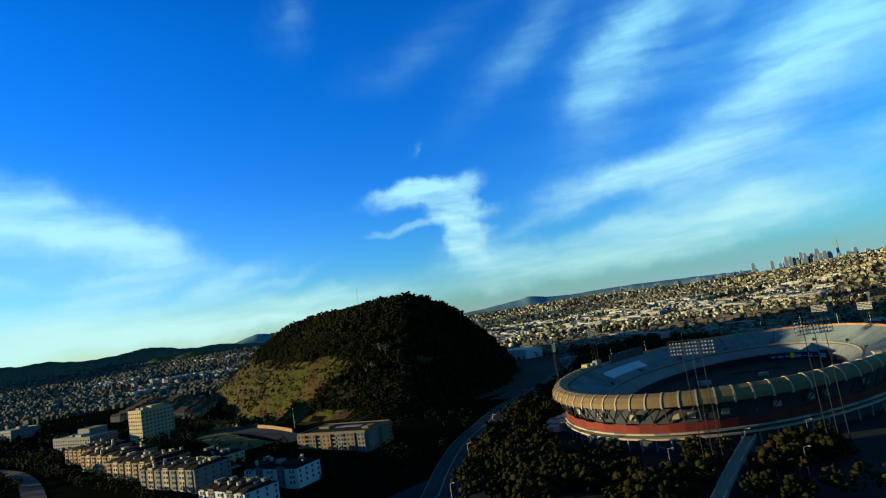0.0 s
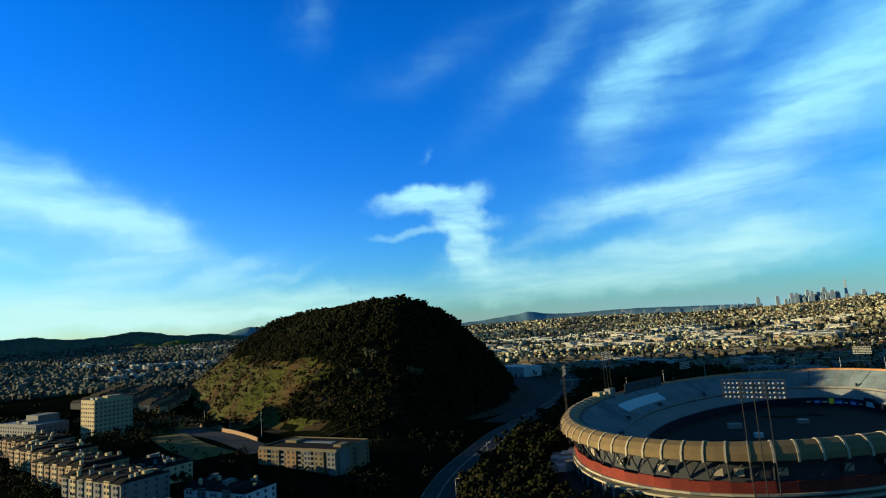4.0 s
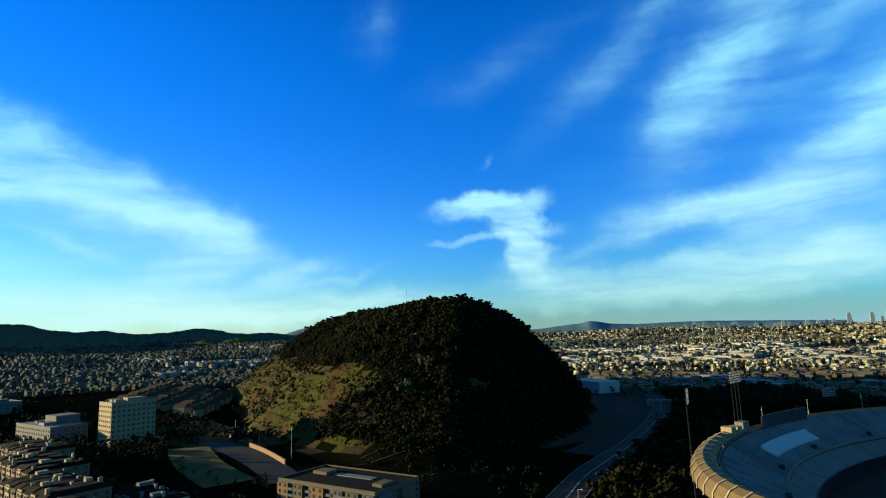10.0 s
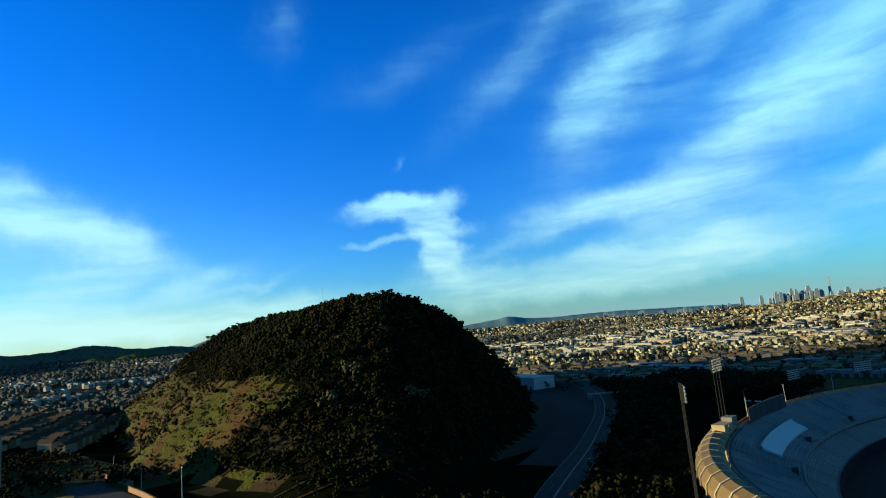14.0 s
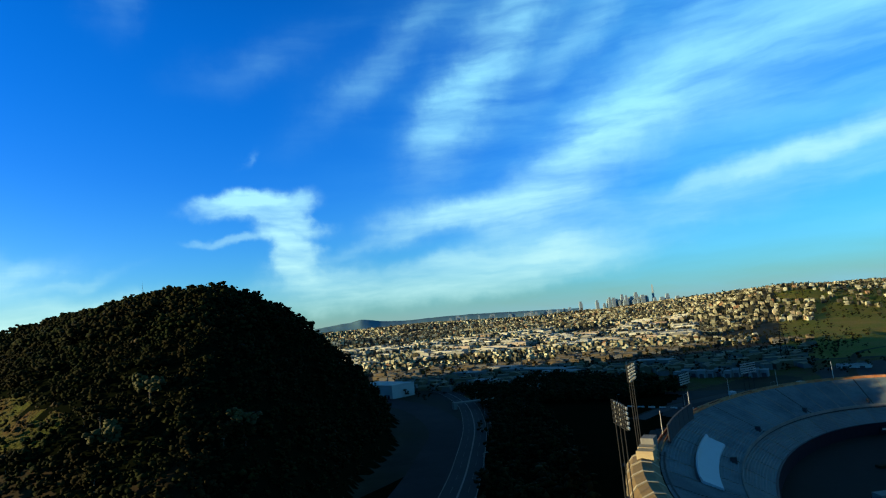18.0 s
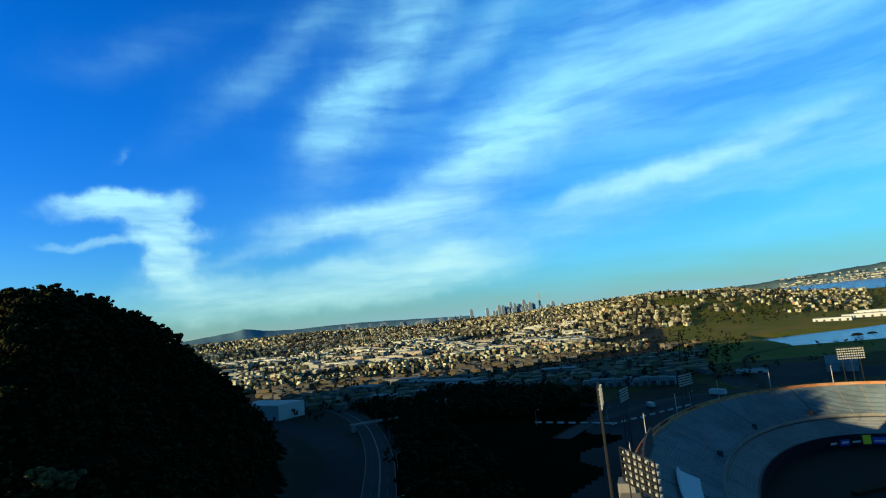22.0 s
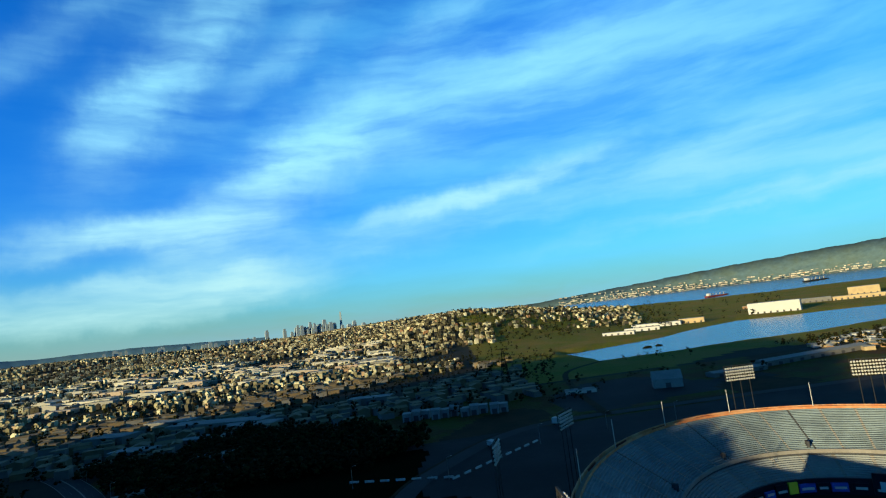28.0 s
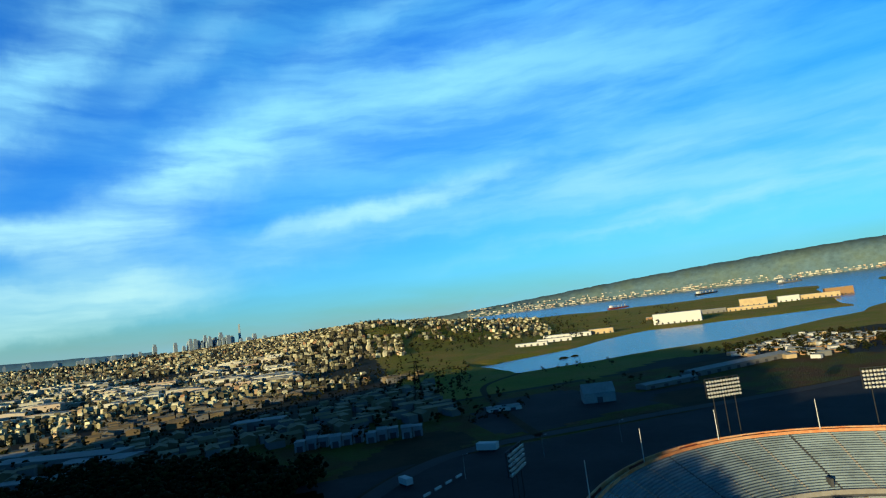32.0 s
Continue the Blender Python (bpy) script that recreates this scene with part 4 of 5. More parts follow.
for x, y, r, a, gap in polar(-50, 22, 1000, 4300, 13.0, 0.27, 0.3):
    wet = max(float(slough(x, y)), float(open_bay(x, y)))
    flat = 1250 < r < 2000 and a < -2
    patch = float(ripple(np.array(x), np.array(y), 210, 4))
    if wet > -60 or hill(np.array([x]), np.array([y]))[0] > 1 or patch > 0.62:
        continue
    if (a > 3 and r < 1500) or (a > 8 and (r < 1750 or rng.random() < 0.5)):
        continue
    turn = 0.55 + 0.35 * math.floor(3 * float(ripple(np.array(x), np.array(y), 380)))
    if flat and rng.random() < 0.28:
        if rng.random() < 0.34:
            sheds.append((x, y, rng.uniform(24, 80), rng.uniform(14, 30), rng.uniform(6, 11), 0 if rng.random() < 0.7 else 2.5, -0.25 + rng.normal(0, 0.08)))
        continue
    if rng.random() < 0.2:
        continue
    s = gap * 0.46
    homes.append((x, y, s * rng.uniform(0.8, 1.15), s * rng.uniform(0.9, 1.5), rng.uniform(5, 9) * (1 + (r - 1050) / 6000), rng.choice([0, 0, 1.8, 2.4]), turn + rng.choice([0, math.pi / 2]) + rng.normal(0, 0.03)))
settle("hillside_houses", homes, M_HOUSE, "pale painted houses crowding the northern slopes", "houses")
settle("warehouse_roofs", sheds, M_SHED, "long flat pale warehouses on the lower ground", "warehouses")
homes = []
for x, y, r, a, gap in polar(-108, -58, 900, 3000, 13, 0.32, 0.25):
    if hill(np.array([x]), np.array([y]))[0] > 1 or float(ripple(np.array(x), np.array(y), 170, 7)) > 0.5 or rng.random() < 0.25:
        continue
    s = gap * 0.46
    homes.append((x, y, s * rng.uniform(0.7, 1.1), s * rng.uniform(0.9, 1.5), rng.uniform(5, 8) * (1 + (r - 760) / 6000), rng.choice([0, 1.8, 2.2]), 0.3 + rng.choice([0, math.pi / 2]) + rng.normal(0, 0.04)))
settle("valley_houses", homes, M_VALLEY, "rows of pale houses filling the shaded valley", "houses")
homes = []
for x, y, r, a, gap in polar(-36, 8, 640, 1050, 19, 0.2, 0.22):
    if hill(np.array([x]), np.array([y]))[0] > 0.5 or float(ripple(np.array(x), np.array(y), 120, 9)) > 0.35 or slough(np.array(x), np.array(y)) > -80:
        continue
    homes.append((x, y, rng.uniform(8, 15), rng.uniform(10, 22), rng.uniform(5, 8), rng.choice([0, 0, 2.0]), 0.2 + rng.choice([0, math.pi / 2])))
cottages("small_house", homes, (M_GREY, M_TAN_SHADE, M_GREY, M_TAN_SHADE), M_TAN_SHADE, "small pale house in the shade of the hill", "house", "houses north of the hill")
for base in (72, 84, 97, 110, 128):
    homes = []
    for k in range(230 if base < 100 else 120):
        a, r = radians(rng.uniform(16, 64)), 4370 + (base - 72) * 2.6 + rng.uniform(-6, 6)
        homes.append((-60 + math.sin(a) * r, -150 + math.cos(a) * r, rng.uniform(5, 22), rng.uniform(6, 10), rng.uniform(3, 8), 0, -a))
    settle("far_shore_buildings", homes, M_SHED, "pale buildings along the far shore of the bay", "buildings", base=float(base))

# long reddish townhouse rows at the hill's western foot
homes = []
for i in range(6):
    for j in range(17):
        u, v = j / 16, i / 5
        x, y = -650 - 160 * u - 105 * v + rng.normal(0, 1.2), -140 + 105 * u - 62 * v + rng.normal(0, 1.2)
        if hill(np.array([x]), np.array([y]))[0] < 6 and rng.random() < 0.9:
            homes.append((x, y, 8.5, 15, rng.uniform(6.5, 8.5), 3.2, radians(32 + 90 * (i % 2))))
cottages("townhouse", homes, (M_CREAM, M_TAN, M_CREAM, M_FENCE), material("brown_tile_roof", (0.05, 0.032, 0.02), 0.9, vary=0.3), "brown gabled townhouse in a close row", "house", "townhouse rows")

# clusters in brighter paint, imitating sunlight on part of the far slope
homes = []
for x0, y0, sx, sy, n in ((-1372, 35, 30, 40, 26), (-1880, 150, 45, 40, 34), (-1595, 225, 30, 60, 40), (-1575, 340, 40, 45, 30), (-2300, 760, 90, 160, 60)):
    for k in range(n):
        homes.append((x0 + rng.normal(0, sx), y0 + rng.normal(0, sy), rng.uniform(8, 20), rng.uniform(8, 14), rng.uniform(7, 12), rng.choice([0, 2.0]), rng.normal(0.3, 0.1)))
settle("sunlit_valley_blocks", homes, M_SHED, "pale apartment blocks on the valley's far slope, painted bright as if sunlit", "houses")

# the distant city centre
SKYLINE = [(-12.2, 48, 24), (-5.3, 86, 12), (-8.2, 56, 22), (-6.9, 58, 26), (-9.4, 48, 20), (-10.6, 44, 22)]
for k in range(58):
    a = float(rng.uniform(-26, -13)) if k < 20 else float(rng.normal(-7.6, 2.1))
    tall = rng.uniform(12, 24) if k < 20 else rng.uniform(24, 50) * (1 - 0.08 * abs(a + 7.6))
    SKYLINE.append((a, float(tall), float(rng.uniform(13, 30))))
for a, h, w in SKYLINE:
    h *= 1.45
    r = 4150 + (rng.random() - 0.5) * 120
    x, y = -60 + math.sin(radians(a)) * r, -150 + math.cos(radians(a)) * r
    z = on_land(x, y)
    g = Build().box(x, y, z - 3, w, w * 0.9, h * 0.86 + 14, 0.4).box(x, y, z + h * 0.86 + 11, w * 0.72, w * 0.65, h * 0.14 + 4, 0.4)
    if abs(a + 5.3) < 0.01:
        g = Build().hexa([(x - 9, y - 9, z - 3), (x + 9, y - 9, z - 3), (x + 9, y + 9, z - 3), (x - 9, y + 9, z - 3)], [(x - 5, y - 5, z + 140), (x + 5, y - 5, z + 140), (x + 5, y + 5, z + 140), (x - 5, y + 5, z + 140)])
    tagged(part("far_tower", g, M_TOWER), "distant blue-grey high-rise in the city centre", "high-rise", "city centre towers")

# ---- the edge of the inlet and the shipyard ----
def shed(name, x, y, w, d, h, turn, wall, roof, label, category="warehouse", rise=0.0, group=""):
    z = on_land(x, y)
    ob = empty(name, (x, y, z), label=label, category=category, group=group)
    ob.rotation_euler = (0, 0, turn)
    part("wall", Build().box(0, 0, -1, w, d, h + 1), wall, ob)
    if rise:
        g = Build().hexa([(-w / 2 - 0.4, -d / 2 - 0.4, h), (w / 2 + 0.4, -d / 2 - 0.4, h), (w / 2 + 0.4, d / 2 + 0.4, h), (-w / 2 - 0.4, d / 2 + 0.4, h)],
                         [(-w / 2 - 0.4, -0.2, h + rise), (w / 2 + 0.4, -0.2, h + rise), (w / 2 + 0.4, 0.2, h + rise), (-w / 2 - 0.4, 0.2, h + rise)])
        part("roof", g, roof, ob)
    else:
        part("roof", Build().box(0, 0, h, w + 0.6, d + 0.6, 0.5), roof, ob)
    n = max(1, int(w / 14))
    for k in range(n):
        part("door", Build().box(-w / 2 + w * (k + 0.5) / n, -d / 2 - 0.06, -0.5, min(4.5, w / n * 0.6), 0.12, min(4.5, h * 0.6) + 0.5), M_SEAT_DARK, ob)
    return ob


shed("shipyard_hall", 868, 1300, 118, 40, 27, radians(-42), M_WHITE, M_ROOF_LIGHT, "huge plain white shipyard hall", "industrial hall")
for x, y, w, d, h, t, mat in [(1120, 1480, 90, 30, 12, -40, M_GREY), (1200, 1400, 130, 26, 10, -40, M_CREAM), (1330, 1530, 80, 40, 24, -40, M_CREAM), (1420, 1480, 60, 30, 18, -40, M_WHITE), (1500, 1440, 110, 30, 14, -40, M_CREAM),
                              (1010, 1560, 100, 22, 8, -40, M_TAN), (1650, 1500, 80, 40, 26, -40, M_TAN), (560, 1330, 120, 24, 9, -35, M_WHITE), (640, 1300, 60, 22, 12, -35, M_CREAM), (480, 1240, 80, 20, 8, -30, M_WHITE), (400, 1190, 70, 18, 7, -28, M_WHITE)]:
    shed("industrial_shed", x, y, w, d, h, radians(t), mat, M_ROOF_LIGHT, "pale low industrial shed near the inlet", group="sheds by the inlet")
shed("hill_warehouse", -470, 392, 80, 36, 16, radians(-22), M_WHITE, M_WHITE, "pale blue-white warehouse at the foot of the hill")
# white marquee in the dimmer roof colour, which imitates shade on it
shed("marquee", 133, 436, 26, 18, 8, radians(-20), M_ROOF_LIGHT, M_ROOF_LIGHT, "white ridged marquee on the empty lot", "marquee", 7.0)
shed("long_shed", 320, 486, 140, 16, 5, radians(10), M_GREY, M_ROOF_LIGHT, "long low pale shed beside the park", rise=2.0)
shed("long_shed", 215, 455, 60, 14, 4, radians(6), M_GREY, M_ROOF_LIGHT, "long low pale shed beside the park", rise=1.5)
shed("low_store", 60, 470, 30, 12, 3.5, radians(-15), M_WHITE, M_ROOF_LIGHT, "low white store on bare ground", rise=1.0)
for x, y, w, d, h, t in ((-310, 560, 120, 26, 9, -22), (-268, 520, 60, 24, 8, -22), (-300, 476, 44, 20, 7, -18), (-352, 452, 40, 20, 8, -20), (-262, 372, 26, 20, 8, -12), (-420, 560, 50, 26, 9, -20), (-380, 620, 60, 22, 9, -20), (-150, 600, 50, 20, 8, -15)):
    shed("shaded_store", x, y, w, d, h, radians(t), M_GREY, M_ROOF_LIGHT, "flat-roofed pale store in the hill's shade", "warehouse", 0.0, "stores north of the hill")
# white walls take the dim bluish roof colour to stand for shade
for k in range(11):
    shed("white_house", -112 + 8.6 * k, 446 - 2.2 * k + (k % 3) * 4, 7.5, 10, 7 + (k % 2), radians(-12), M_ROOF_LIGHT, M_ROOF_LIGHT, "white boxy terraced house with pale roof", "house", 1.6 if k % 2 else 0.0, "terrace beyond the lots")
rv = []
for i in range(9):
    for j in range(10):
        x, y = 385 + 24 * i + rng.normal(0, 3), 455 + 13 * j + 9 * i + rng.normal(0, 2)
        if rng.random() < 0.8:
            rv.append((x, y, rng.uniform(5, 9), rng.uniform(8, 14), rng.uniform(3, 4.5), rng.choice([0, 1.2]), radians(rng.choice([20, 70]))))
cottages("parked_trailer", rv, (M_WHITE, M_CREAM, M_GREY, M_WHITE, M_FENCE, M_CREAM), M_ROOF_LIGHT, "boxy trailer parked in a crowded row", "trailer", "trailer park")


def ship(x, y, length, turn, hull, label):
    z = float(swell(np.hypot(x + 60, y + 150))) * float(fade(np.degrees(np.arctan2(x + 60, y + 150)), -20, 20)) - 0.5
    ob = empty("cargo_ship", (x, y, z), label=label, category="ship", group="ships at anchor")
    ob.rotation_euler = (0, 0, turn)
    l, w = length / 2, length * 0.07
    part("hull", Build().solid([[(a * l, -w * b, 0), (a * l, w * b, 0), (a * l * 1.03, w * b, 7), (a * l * 1.03, -w * b, 7)] for a, b in ((-1, 0.7), (-0.8, 1), (0.7, 1), (0.95, 0.4), (1, 0.1))]), hull, ob)
    part("bridge", Build().box(-l * 0.75, 0, 7, l * 0.18, w * 1.6, 11), M_WHITE, ob)
    for k in range(4):
        part("deck_crane", Build().box(-l * 0.4 + l * 0.33 * k, 0, 7, 2, 2, 10).box(-l * 0.4 + l * 0.33 * k + 5, 0, 15, 14, 1.2, 1.2), M_CREAM, ob)


ship(1480, 2560, 150, 0.3, M_RED, "red and grey cargo ship at anchor")
ship(2060, 2620, 170, 0.2, M_ROOF, "long dark cargo ship at anchor")
ship(2480, 2480, 190, 0.15, M_GREY, "grey cargo ship at anchor in the bay")
for x, y, s in ((318, 872, 1.0), (344, 882, 0.8)):
    g = Build()
    g.solid([[(x + 9 * s * k * math.cos(t), y + 5 * s * k * math.sin(t), z) for t in np.linspace(0, math.tau, 13)[:-1]] for k, z in ((1.1, -1.0), (1.0, 0.8), (0.6, 2.6 * s), (0.2, 3.4 * s))])
    tagged(part("islet", g, M_FOREST), "small dark scrubby islet in the inlet", "islet")


def pylon(x, y, h, label):
    z = on_land(x, y)
    ob = empty("power_pylon", (x, y, z), label=label, category="pylon")
    leg = [(-1, -1), (1, -1), (1, 1), (-1, 1)]
    w = lambda t: 5.0 * (1 - t) + 0.8 * t
    for a, b in leg:
        part("leg", Build().tube((a * w(0), b * w(0), -0.5), (a * w(1), b * w(1), h), 0.35, 0.25, 4), M_ROOF, ob)
    for k in range(7):
        t0, t1 = k / 7, (k + 1) / 7
        for i in range(4):
            a, b = leg[i], leg[(i + 1) % 4]
            part("brace", Build().tube((a[0] * w(t0), a[1] * w(t0), h * t0), (b[0] * w(t1), b[1] * w(t1), h * t1), 0.18, 0.18, 4), M_ROOF, ob)
    for t in (0.72, 0.86, 0.98):
        part("cross_arm", Build().tube((-8, 0, h * t), (8, 0, h * t), 0.35, 0.35, 4), M_ROOF, ob)


pylon(7, 572, 46, "dark lattice power pylon on open ground")
mz = on_land(-810, 300)
mast = empty("radio_mast", (-810, 300, mz), label="thin steel radio mast on the hilltop", category="mast")
part("pole", Build().tube((0, 0, -1), (0, 0, 112), 0.3, 0.12, 6), M_POLE, mast)
part("base_hut", Build().box(3, 0, -1, 4, 4, 4), M_CONCRETE, mast)

# ---- roads, kerbs and walls ----
def curve(points, n):
    """A smooth line through a few places."""
    p = np.array(points, float)
    d = np.r_[0, np.cumsum(np.hypot(*np.diff(p, axis=0).T))]
    out = []
    for s in np.linspace(0, d[-1], n):
        k = min(len(p) - 2, int(np.searchsorted(d, s, "right")) - 1)
        t = (s - d[k]) / (d[k + 1] - d[k])
        a, b, c, e = p[max(k - 1, 0)], p[k], p[k + 1], p[min(k + 2, len(p) - 1)]
        out.append(0.5 * (2 * b + (c - a) * t + (2 * a - 5 * b + 4 * c - e) * t * t + (3 * b - a - 3 * c + e) * t ** 3))
    return np.array(out)


def ribbon(line, lo, hi, lift):
    d = np.gradient(line, axis=0)
    d /= np.hypot(d[:, 0], d[:, 1])[:, None]
    n = np.stack([d[:, 1], -d[:, 0]], 1)
    offs = np.linspace(lo, hi, 5)
    xy = line[:, None] + n[:, None] * offs[None, :, None]
    mid = land(line[:, 0], line[:, 1])
    z = np.maximum(land(xy[..., 0], xy[..., 1]), mid[:, None]) + lift
    return [[(*xy[i, j], z[i, j]) for j in range(5)] for i in range(len(line))]


main = curve([(60, -420), (-40, -300), (-118, -190), (-152, -115), (-178, -38), (-214, 70), (-262, 195), (-330, 325), (-430, 450), (-560, 560)], 90)
for name, lo, hi, lift, mat, label in (("road_expressway", -9, 9, 0.35, M_ROAD, "worn grey two-way expressway curving round the hill"),):
    road = tagged(part(name, Build().strip(ribbon(main, lo, hi, lift)), mat), label, "road", kind="structure")
part("median", Build().strip(ribbon(main, -0.5, 0.5, 0.6)), M_CONCRETE, road)
for lo in (-9.6, 9.1):
    part("kerb", Build().strip(ribbon(main, lo, lo + 0.5, 0.55)), M_CONCRETE, road)
for k in range(0, 88, 2):
    for o in (-4.7, 4.5):
        part("lane_mark", Build().strip(ribbon(main[k:k + 2], o, o + 0.2, 0.40)), M_GREY, road)
yard = curve([(-170, -10), (-205, 90), (-245, 190), (-330, 300), (-430, 380)], 40)
tagged(part("road_yard_strip", Build().strip(ribbon(yard, -52, -20, 0.3)), M_LOT), "bare asphalt yard between road and hill", "yard", kind="structure")
side = curve([(-128, 200), (-100, 262), (-20, 345), (120, 350), (330, 345), (600, 420)], 70)
road = tagged(part("road_stadium_ring", Build().strip(ribbon(side, -6, 6, 0.3)), M_ROAD), "grey ring road round the stadium lots", "road", kind="structure")
part("verge", Build().strip(ribbon(side, -8.5, -6.3, 0.35)), M_DIRT, road)
lane = curve([(40, 350), (60, 480), (100, 640), (180, 720)], 30)
tagged(part("road_park_lane", Build().strip(ribbon(lane, -3.5, 3.5, 0.3)), M_DIRT), "pale unpaved lane to the shore", "road", kind="structure")
street = curve([(-300, -395), (-420, -376), (-560, -370), (-760, -390)], 30)
tagged(part("road_office_street", Build().strip(ribbon(street, -7, 7, 0.3)), M_ROAD), "grey street beside the offices", "road", kind="structure")
lawn = curve([(-440, -216), (-405, -226), (-350, -237), (-296, -240)], 20)
tagged(part("lawn", Build().strip(ribbon(lawn, -15, 15, 0.25)), material("bright_lawn", (0.105, 0.078, 0.006), 0.95, vary=0.6, scale=0.05, fine=0.5, bump=0.6, second=(0.050, 0.040, 0.008))), "patchy green sloping lawn", "lawn", kind="structure")
lot2 = curve([(-470, -186), (-425, -194), (-370, -200), (-320, -206), (-276, -214)], 24)
tagged(part("empty_lot", Build().strip(ribbon(lot2, -11, 11, 0.3)), M_ROAD), "empty grey paved lot below the hill", "lot", kind="structure")
for k, pts in enumerate(([(-284, -158), (-270, -141), (-257, -127), (-247, -112), (-239, -97)], [(-280, -166), (-263, -148), (-245, -127), (-230, -106)], [(-352, -150), (-335, -136), (-314, -118)])):
    track = curve(pts, 16)
    tagged(part("terrace_path", Build().strip(ribbon(track, -0.8, 0.8, 0.25)), M_DIRT), "narrow bare earth path cut across the slope", "path", kind="structure")

wall_line = curve([(-490, -166), (-450, -171), (-418, -174), (-404, -182), (-370, -187), (-345, -191), (-315, -196)], 40)
fence = empty("retaining_wall", label="long salmon block retaining wall at the hill foot", category="wall")
for k in range(39):
    a, b = wall_line[k], wall_line[k + 1]
    za, zb = on_land(*a), on_land(*b)
    nrm = np.array([-(b - a)[1], (b - a)[0]]) / np.hypot(*(b - a)) * 0.5
    g = Build().hexa([(*(a - nrm), za - 1), (*(b - nrm), zb - 1), (*(b + nrm), zb - 1), (*(a + nrm), za - 1)], [(*(a - nrm), za + 3.4), (*(b - nrm), zb + 3.4), (*(b + nrm), zb + 3.4), (*(a + nrm), za + 3.4)])
    part("wall_panel", g, M_FENCE, fence)


def street_lamp(x, y, h=11.0, label="slim grey lamp post with one arm", arm=2.4, mat=M_STEEL):
    z = on_land(x, y)
    ob = empty("lamp_post", (x, y, z), label=label, category="lamp post", group="lamp posts")
    part("pole", Build().tube((0, 0, -0.5), (0, 0, h), 0.22, 0.12, 6), mat, ob)
    part("arm", Build().tube((0, 0, h), (arm, 0, h + 0.4), 0.09, 0.07, 5), mat, ob)
    part("lamp_head", Build().box(arm, 0, h + 0.3, 1.0, 0.4, 0.25), M_WHITE, ob)
    return ob


street_lamp(-330, -184, 19, "tall pale pole on the hillside", 0.6, M_WHITE)
for x, y, h in ((-486, -160, 14), (-452, -166, 13), (-400, -176, 12)):
    street_lamp(x, y, h, "tall pale pole on the hillside", 0.6, M_WHITE)
for k in range(6, 80, 7):
    d = main[min(k + 1, 89)] - main[k]
    n = np.array([d[1], -d[0]]) / np.hypot(*d)
    street_lamp(*(main[k] + n * 11))
for x, y in ((64, -170), (88, -150), (120, -120), (40, -210), (96, -200), (140, -60), (-150, 250), (-96, 240), (-30, 290), (20, 300), (70, 300)):
    street_lamp(x, y, 12)
# low barriers and parked trailers on the north lot
for k in range(16):
    x, y = (-150 + 9 * k, 262 - 3.2 * k) if k < 7 else (-92 + 7.5 * (k - 7), 240 + 7 * (k - 7))
    tagged(part("barrier", Build().box(x, y, on_land(x, y), 5.5, 0.8, 1.1, -0.3 if k < 7 else 0.75), M_WHITE), "long white traffic barrier on the lot", "barrier", "lot barriers")
for x, y, w, d, h, t, lab in ((0, 340, 6, 13, 4, 0.9, "white box trailer on the lot"), (-60, 300, 4, 9, 3.2, 0.3, "white box trailer on the lot"), (128, -92, 4, 14, 4, 0.6, "white lorry trailer beside the ramp"), (140, -80, 4, 12, 4, 0.6, "white lorry trailer beside the ramp"), (-70, -180, 3, 7, 3, 0.2, "white lorry trailer beside the ramp")):
    z = on_land(x, y)
    ob = empty("box_trailer", (x, y, z), label=lab, category="trailer")
    ob.rotation_euler = (0, 0, t)
    part("body", Build().box(0, 0, 1.0, w, d, h), M_WHITE, ob)
    for a in (-0.35, 0.35):
        for b in (-1, 1):
            part("wheel", Build().tube((b * w / 2 * 0.9 - 0.2, a * d, 0.5), (b * w / 2 * 0.9 + 0.2, a * d, 0.5), 0.5, 0.5, 10), M_ROOF, ob)

bridge = empty("footbridge", label="pale concrete footbridge leading to the stadium", category="bridge")
bl = curve([(66, -168), (69, -200), (73, -235), (78, -270)], 14)
for k in range(13):
    a, b = bl[k], bl[k + 1]
    nrm = np.array([-(b - a)[1], (b - a)[0]]) / np.hypot(*(b - a))
    z0, z1 = 13 - 0.25 * k, 13 - 0.25 * (k + 1)
    q = lambda p, o, z: (*(p + nrm * o), z)
    part("deck", Build().hexa([q(a, -2.6, z0 - 0.8), q(b, -2.6, z1 - 0.8), q(b, 2.6, z1 - 0.8), q(a, 2.6, z0 - 0.8)], [q(a, -2.6, z0), q(b, -2.6, z1), q(b, 2.6, z1), q(a, 2.6, z0)]), M_CONCRETE, bridge)
    for o in (-2.5, 2.3):
        part("railing", Build().hexa([q(a, o, z0), q(b, o, z1), q(b, o + 0.2, z1), q(a, o + 0.2, z0)], [q(a, o, z0 + 1.3), q(b, o, z1 + 1.3), q(b, o + 0.2, z1 + 1.3), q(a, o + 0.2, z0 + 1.3)]), M_CONCRETE, bridge)
    if k % 3 == 0:
        part("pier", Build().box(*a, 2, 1.4, 1.4, z0 - 2.8), M_CONCRETE, bridge)
over = empty("overpass", (-298, 283, on_land(-298, 283)), label="dark concrete overpass across the expressway", category="bridge")
over.rotation_euler = (0, 0, radians(35))
part("deck", Build().box(0, 0, 5.4, 44, 7, 1.2), M_CONCRETE, over)
for a in (-20, 20):
    part("abutment", Build().box(a, 0, -2, 4, 7.4, 7.4), M_CONCRETE, over)

# ---- trees ----
ICO = bmesh.new()
bmesh.ops.create_icosphere(ICO, subdivisions=1, radius=1.0)
ICO_V = np.array([v.co for v in ICO.verts])
ICO_F = np.array([[v.index for v in f.verts] for f in ICO.faces])
ICO.free()


